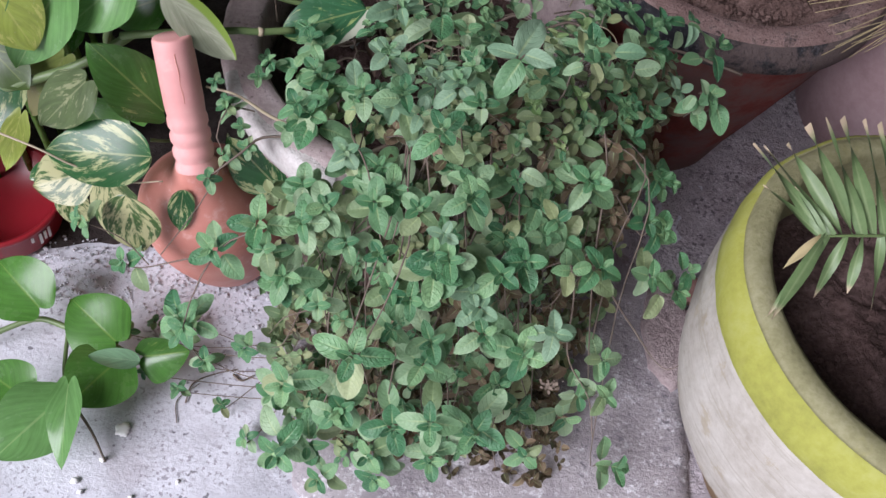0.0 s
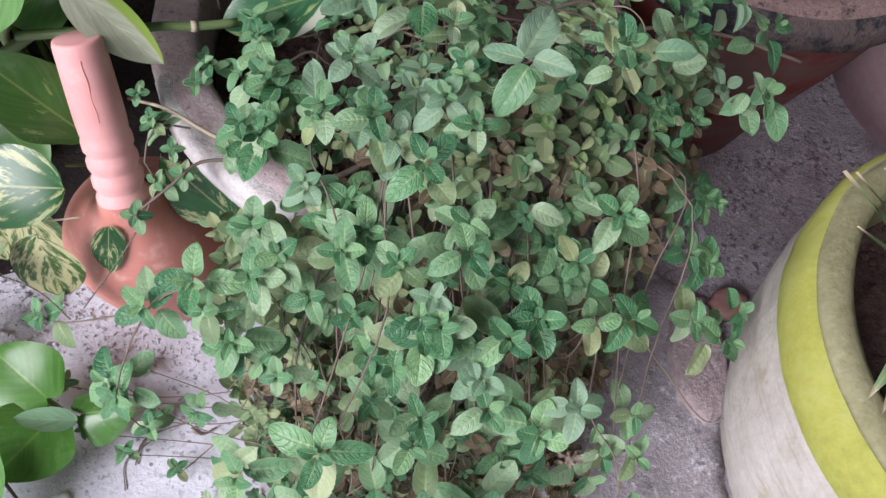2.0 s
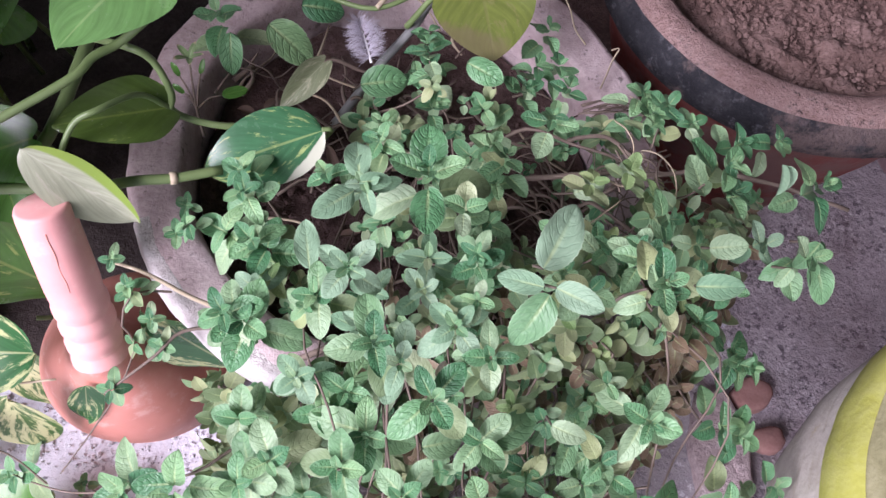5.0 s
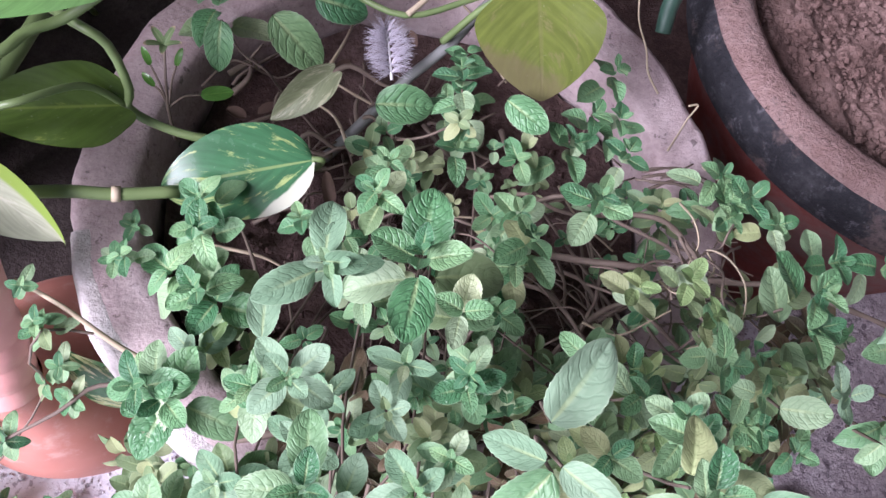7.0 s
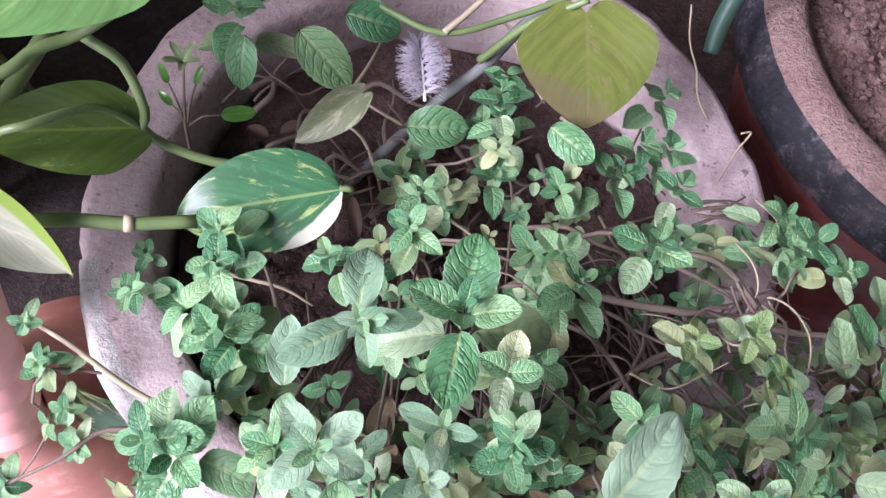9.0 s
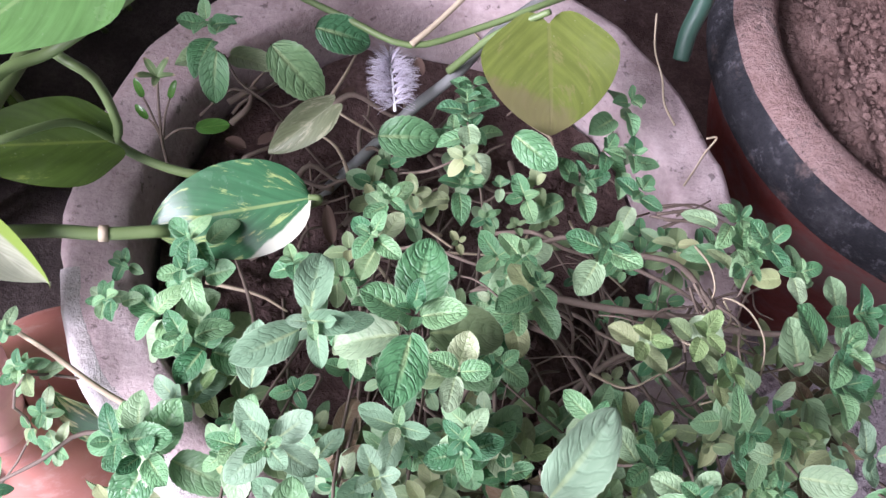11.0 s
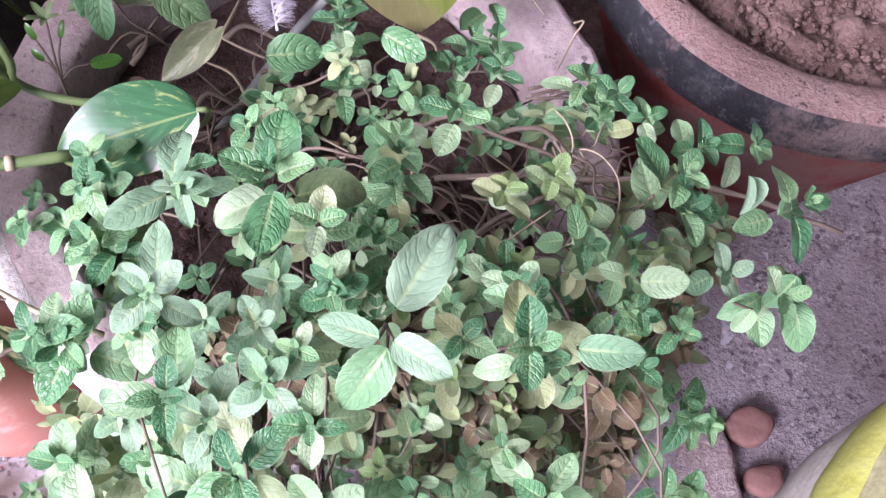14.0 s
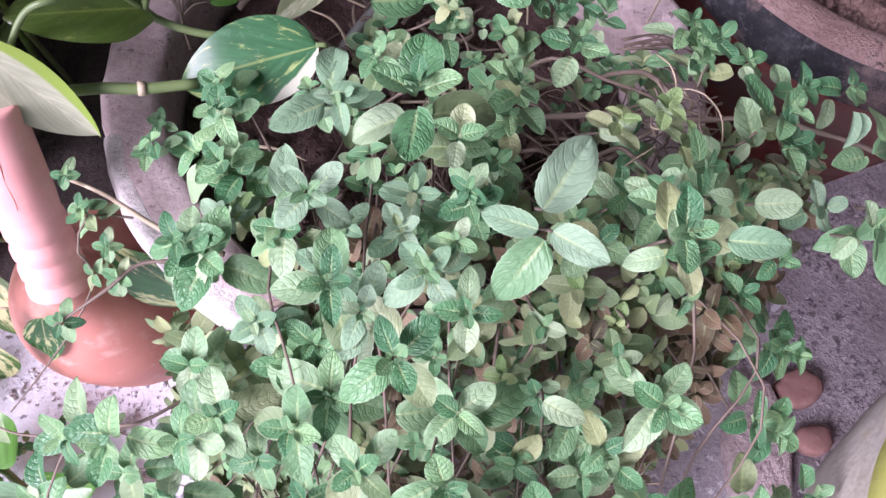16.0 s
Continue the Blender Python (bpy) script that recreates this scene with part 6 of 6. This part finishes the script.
def build_slab():
    rng = random.Random(4)
    edge = [(-0.10, -0.16), (-0.06, -0.30), (0.05, -0.44), (0.20, -0.46), (0.33, -0.40), (0.350, -0.25), (0.352, -0.16), (0.362, -0.10), (0.366, -0.05), (0.352, -0.015), (0.27, 0.05), (0.12, 0.16), (-0.05, 0.10)]
    ring = []
    for a, c in zip(edge, edge[1:] + edge[:1]):
        for k in range(6):
            t = k / 6
            ring.append(Vector((a[0] + (c[0] - a[0]) * t + rng.uniform(-0.003, 0.003), a[1] + (c[1] - a[1]) * t + rng.uniform(-0.003, 0.003), 0)))
    n = len(ring)
    mid = sum(ring, Vector()) / n
    verts = [p + Vector((0, 0, -0.004)) for p in ring] + [mid + (p - mid) * 0.985 + Vector((0, 0, 0.0052)) for p in ring] + [mid + (p - mid) * 0.89 + Vector((0, 0, 0.0066)) for p in ring]
    for k in range(1, 6):
        verts += [mid + (p - mid) * (0.89 * (1 - k / 6)) + Vector((0, 0, 0.0068 + 0.0012 * noise.noise(p * 40 * (1 - k / 6)))) for p in ring]
    verts.append(mid + Vector((0, 0, 0.0068)))
    faces = []
    for i in range(7):
        for k in range(n):
            k2 = (k + 1) % n
            faces.append((i * n + k, i * n + k2, (i + 1) * n + k2, (i + 1) * n + k))
    faces += [(7 * n + k, 7 * n + (k + 1) % n, 8 * n) for k in range(n)]
    thing("mortar_patch", mesh_of("mortar_patch", verts, faces, M_SLAB), "thin patch of paler mortar under the mint pot", "mortar", "structure")


build_slab()


# ---- left side: bed, red tub, litter ----
def build_bed():
    rng = random.Random(8)
    nx, ny = 90, 60
    verts, faces = [], []
    for j in range(ny + 1):
        for i in range(nx + 1):
            x = -1.3 + 1.40 * i / nx
            front = -0.055 + 0.03 * noise.noise(Vector((x * 9, 0, 2))) + min(0.34, max(0.0, x + 0.16) * 1.6)
            y = front + (0.95 - front) * (j / ny) ** 1.5
            q = Vector((x * 20, y * 20, 1))
            rise = min(1.0, j / 6)
            verts.append((x, y, -0.004 + rise * (0.010 + 0.007 * noise.noise(q) + 0.004 * noise.noise(q * 3))))
    for j in range(ny):
        for i in range(nx):
            a = j * (nx + 1) + i
            faces.append((a, a + 1, a + nx + 2, a + nx + 1))
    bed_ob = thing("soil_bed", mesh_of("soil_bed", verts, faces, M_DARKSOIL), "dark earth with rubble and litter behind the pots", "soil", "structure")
    pile = Pile()
    for i in range(1500):
        x = rng.uniform(-0.62, -0.12)
        y = -0.13 + 0.085 * rng.random()
        v, f = clod(rng.uniform(0.0005, 0.0015) + 0.0022 * rng.random() ** 7, i % 50)
        pile.add(v, f, None, pose(x, y, 0.002 if y < -0.05 else 0.006, 0, 0, rng.uniform(0, 360)))
    child("rubble", pile.mesh("rubble", M_RUBBLE, False), bed_ob, None, "pale gravel and crumbs")["kind"] = "stuff"


build_bed()


def build_shade_patch():
    # Dark sheet over the pale floor, standing in for shade between the pots.
    v, f = bed(0.25, 0.006, 0.004, 30, 24, 60, seed=4.0)
    n = len(v)
    v = [Vector((p.x, p.y, p.z if i < n - 60 else -0.004)) for i, p in enumerate(v)]
    thing("dirt_patch", mesh_of("dirt_patch", v, f, M_POTSOIL), "dark brown sheet standing in for shade on the floor behind the pots", "dirt", "structure", at=Vector((0.18, 0.42, 0.0)))


build_shade_patch()


def build_tub():
    at = Vector((-0.432, -0.028, 0.0))
    e = empty("plastic_tub", at, "red plastic tub with white printed marks", "tub")
    v, f = lathe([(0.0, 0.002), (0.062, 0.002), (0.065, 0.006), (0.069, 0.040), (0.074, 0.042), (0.075, 0.047), (0.072, 0.049), (0.067, 0.046), (0.064, 0.012), (0.0, 0.010)], 64)
    child("body", mesh_of("body", v, f, M_REDPLASTIC), e, Matrix.Translation(at))
    for k, (a, z, h) in enumerate(((-32, 0.024, 0.018), (-27, 0.025, 0.014), (-22, 0.024, 0.018), (-40, 0.030, 0.008))):
        r = 0.0655 + (z - 0.006) * 0.096 + 0.0012
        bm = bmesh.new()
        bmesh.ops.create_cube(bm, size=1)
        bmesh.ops.scale(bm, vec=(0.0012, 0.0032, h), verts=bm.verts)
        bmesh.ops.bevel(bm, geom=bm.edges, offset=0.0003, segments=1)
        me = bpy.data.meshes.new("printed_mark")
        bm.to_mesh(me)
        bm.free()
        me.materials.append(M_WHITEMARK)
        child("printed_mark", me, e, pose(at.x + r * math.cos(radians(a)), at.y + r * math.sin(radians(a)), z, 0, 5, a), "white printed bar")


build_tub()


# ---- small things in and round the mint pot ----
def build_feather():
    a, b = Vector((-0.030, 0.116, 0.330)), Vector((-0.016, 0.078, 0.330))
    e = empty("feather", b, "small fluffy white down feather lying on the soil", "feather")
    line = smooth_line([b, (a + b) / 2 + Vector((0, 0, 0.006)), a], 10)
    v, f = tube(line, (0.0009, 0.0005), 6)
    child("quill", mesh_of("quill", v, f, M_WHITEMARK), e)
    rng = random.Random(2)
    pile = Pile()
    d = (a - b).normalized()
    side = d.cross(Vector((0, 0, 1))).normalized()
    for i in range(620):
        k = rng.uniform(0.12, 0.92)
        p = line[min(len(line) - 1, int(k * (len(line) - 1)))]
        s = rng.choice((-1, 1))
        ln = 0.0105 * math.sin(math.pi * min(1, k + 0.08)) * rng.uniform(0.6, 1.15) + 0.003
        q = p + side * s * ln + d * rng.uniform(-0.005, 0.008) + Vector((0, 0, rng.uniform(-0.004, 0.009)))
        m = (p + q) / 2 + Vector((0, 0, rng.uniform(-0.001, 0.004))) + d * rng.uniform(-0.002, 0.002)
        v, f = tube(smooth_line([p, m, q], 4), (0.00016, 0.00007), 3, False)
        pile.add(v, f)
    child("down", pile.mesh("down", M_FEATHER), e, None, "soft grey-white barbs")["kind"] = "stuff"


build_feather()


def build_litter():
    rng = random.Random(21)
    for i in range(34):
        a, r = rng.uniform(0, 6.28), 0.12 * math.sqrt(rng.random())
        p = POT + Vector((r * math.cos(a), 0.02 + r * math.sin(a), 0.285 + 0.07 * r * math.sin(a)))
        t = rng.uniform(0, 6.28)
        d = Vector((math.cos(t), math.sin(t), 0)) * rng.uniform(0.012, 0.035)
        v, f = tube(smooth_line([p - d, p + Vector((rng.uniform(-0.006, 0.006), rng.uniform(-0.006, 0.006), 0.004)), p + d + Vector((0, 0, rng.uniform(0, 0.008)))], 8), (rng.uniform(0.0008, 0.002), 0.0006), 5)
        thing("twig", mesh_of("twig", v, f, rng.choice((M_STEMBROWN, M_STEMPALE))), "thin dry brown twig lying on the potting soil", "twig", group="twigs on the potting soil")
    for i in range(34):
        p = Vector((rng.uniform(-0.105, 0.04), rng.uniform(0.0, 0.115), 0.0))
        p.z = 0.276 + 0.063 * (p.y - POT.y) + rng.uniform(0.002, 0.014)
        t = rng.gauss(0.9, 0.7)
        d = Vector((math.cos(t), math.sin(t), 0)) * rng.uniform(0.014, 0.032)
        k = Vector((rng.uniform(-0.008, 0.008), rng.uniform(-0.008, 0.008), rng.uniform(0.002, 0.010)))
        v, f = tube(smooth_line([p - d, p - d * 0.3 + k, p + d * 0.4 - k * 0.4, p + d], 14), (rng.uniform(0.0009, 0.0022), 0.0006), 6)
        thing("twig", mesh_of("twig", v, f, rng.choice((M_STEMDRY, M_STEMDRY, M_STEMBROWN))), "bent dry root lying on the potting soil", "twig", group="dry roots on the potting soil")
    for i in range(16):
        a, r = rng.uniform(0, 6.28), 0.125 * math.sqrt(rng.random())
        p = POT + Vector((r * math.cos(a), r * math.sin(a), 0.280 + 0.07 * r * math.sin(a)))
        v, f, uv = leaf_data(rng.uniform(0.012, 0.024), rng.uniform(0.005, 0.009), 4, 6, "ovate", 0, 0.9, rng.uniform(-0.3, 0.3), 0, i)
        t = rng.uniform(0, 6.28)
        thing("dry_leaf", mesh_of("dry_leaf", v, f, M_DRYLEAF, uv), "withered brown leaf lying on the potting soil", "leaf", group="withered leaves on the potting soil").matrix_basis = aim(p, (math.cos(t), math.sin(t), 0.1), (rng.uniform(-0.3, 0.3), 0, 1))
    for i in range(16):
        p = Vector((0.178 + rng.uniform(-0.022, 0.016), 0.005 + rng.uniform(-0.03, 0.045), 0.0))
        r = math.hypot(p.x - POT.x, p.y - POT.y)
        p.z = 0.309 + LEAN_Y * (p.y - POT.y) + (0.0 if r < 0.182 else -0.004)
        t = rng.gauss(-0.9, 0.7)
        d = Vector((math.cos(t), math.sin(t), 0)) * rng.uniform(0.010, 0.024)
        k = Vector((rng.uniform(-0.008, 0.008), rng.uniform(-0.006, 0.006), rng.uniform(0.001, 0.008)))
        v, f = tube(smooth_line([p - d, p - d * 0.3 + k, p + d * 0.4 - k * 0.4 + Vector((0, 0, 0.004)), p + d + Vector((0, 0, rng.uniform(0, 0.012)))], 14), (rng.uniform(0.0005, 0.0011), 0.0004), 5)
        thing("twig", mesh_of("twig", v, f, M_STEMDRY), "thin dry root curling over the pot rim", "twig", group="dry roots on the pot rim")
    for pts in ([(0.111, 0.174, 0.350), (0.114, 0.153, 0.345), (0.122, 0.140, 0.338), (0.128, 0.132, 0.327), (0.138, 0.126, 0.318)], [(0.155, 0.117, 0.325), (0.161, 0.120, 0.324), (0.156, 0.110, 0.321), (0.152, 0.099, 0.318), (0.148, 0.089, 0.315)],
                [(0.167, 0.079, 0.322), (0.176, 0.064, 0.330), (0.171, 0.053, 0.332), (0.164, 0.040, 0.320)]):
        v, f = tube(smooth_line(pts, 20), (0.0006, 0.0007), 5)
        thing("straw", mesh_of("straw", v, f, M_STEMPALE), "thin pale dry straw lying on the pot rim", "straw", group="dry straws on the pot rim")
    for i in range(9):
        a = Vector((rng.uniform(0.130, 0.145), rng.uniform(0.050, 0.068), rng.uniform(0.316, 0.328)))
        c = Vector((rng.uniform(0.160, 0.176), a.y + rng.uniform(-0.004, 0.014), rng.uniform(0.316, 0.326)))
        m = (a + c) / 2 + Vector((0, rng.uniform(-0.005, 0.005), 0.004))
        v, f = tube(smooth_line([a, m, c], 10), (rng.uniform(0.0006, 0.0012), 0.0005), 5)
        thing("twig", mesh_of("twig", v, f, rng.choice((M_STEMBROWN, M_STEMDRY))), "thin dry root knotted over the pot rim", "twig", group="dry roots on the pot rim")
    for pts, r in (([(-0.181, -0.228, 0.004), (-0.179, -0.206, 0.004), (-0.160, -0.193, 0.005), (-0.135, -0.186, 0.010)], 0.0009), ([(-0.185, -0.250, 0.003), (-0.190, -0.225, 0.003), (-0.172, -0.205, 0.004)], 0.0006),
                   ([(-0.14, -0.19, 0.004), (-0.13, -0.196, 0.004), (-0.118, -0.188, 0.004)], 0.0014), ([(0.20, -0.30, 0.012), (0.235, -0.315, 0.012), (0.26, -0.31, 0.012)], 0.0007), ([(0.02, -0.325, 0.012), (0.04, -0.335, 0.012), (0.055, -0.325, 0.012)], 0.0008)):
        v, f = tube(smooth_line(pts, 14), (r, r * 0.6), 5)
        thing("twig", mesh_of("twig", v, f, M_STEMBROWN), "thin dark root lying on the concrete", "twig", group="roots on the concrete")
    for x, y, s in ((-0.235, -0.264, 0.0085), (-0.266, -0.320, 0.004), (-0.258, -0.330, 0.003), (-0.246, -0.296, 0.0032), (-0.17, -0.31, 0.0025), (0.25, -0.33, 0.003), (-0.21, -0.33, 0.0024)):
        ring = [s * (0.85 + 0.45 * noise.noise(Vector((1.7 * math.cos(k * math.pi / 14), 1.7 * math.sin(k * math.pi / 14), x * 50))) + 0.22 * noise.noise(Vector((5 * math.cos(k * math.pi / 14), 5 * math.sin(k * math.pi / 14), x * 90)))) for k in range(28)]
        v = [Vector((q * r * math.cos(k * math.pi / 14), q * r * math.sin(k * math.pi / 14), z)) for q, z in ((1.0, -0.002), (0.97, 0.0006), (0.5, 0.0009)) for k, r in enumerate(ring)] + [Vector((0, 0, 0.0009))]
        f = [(a * 28 + k, a * 28 + (k + 1) % 28, a * 28 + 28 + (k + 1) % 28, a * 28 + 28 + k) for a in (0, 1) for k in range(28)] + [(56 + k, 56 + (k + 1) % 28, 84) for k in range(28)]
        thing("paint_spot", mesh_of("paint_spot", v, f, M_WHITEMARK), "small white lime splash on the concrete", "stain", group="lime splashes on the floor", at=Vector((x, y, 0.003)))


build_litter()
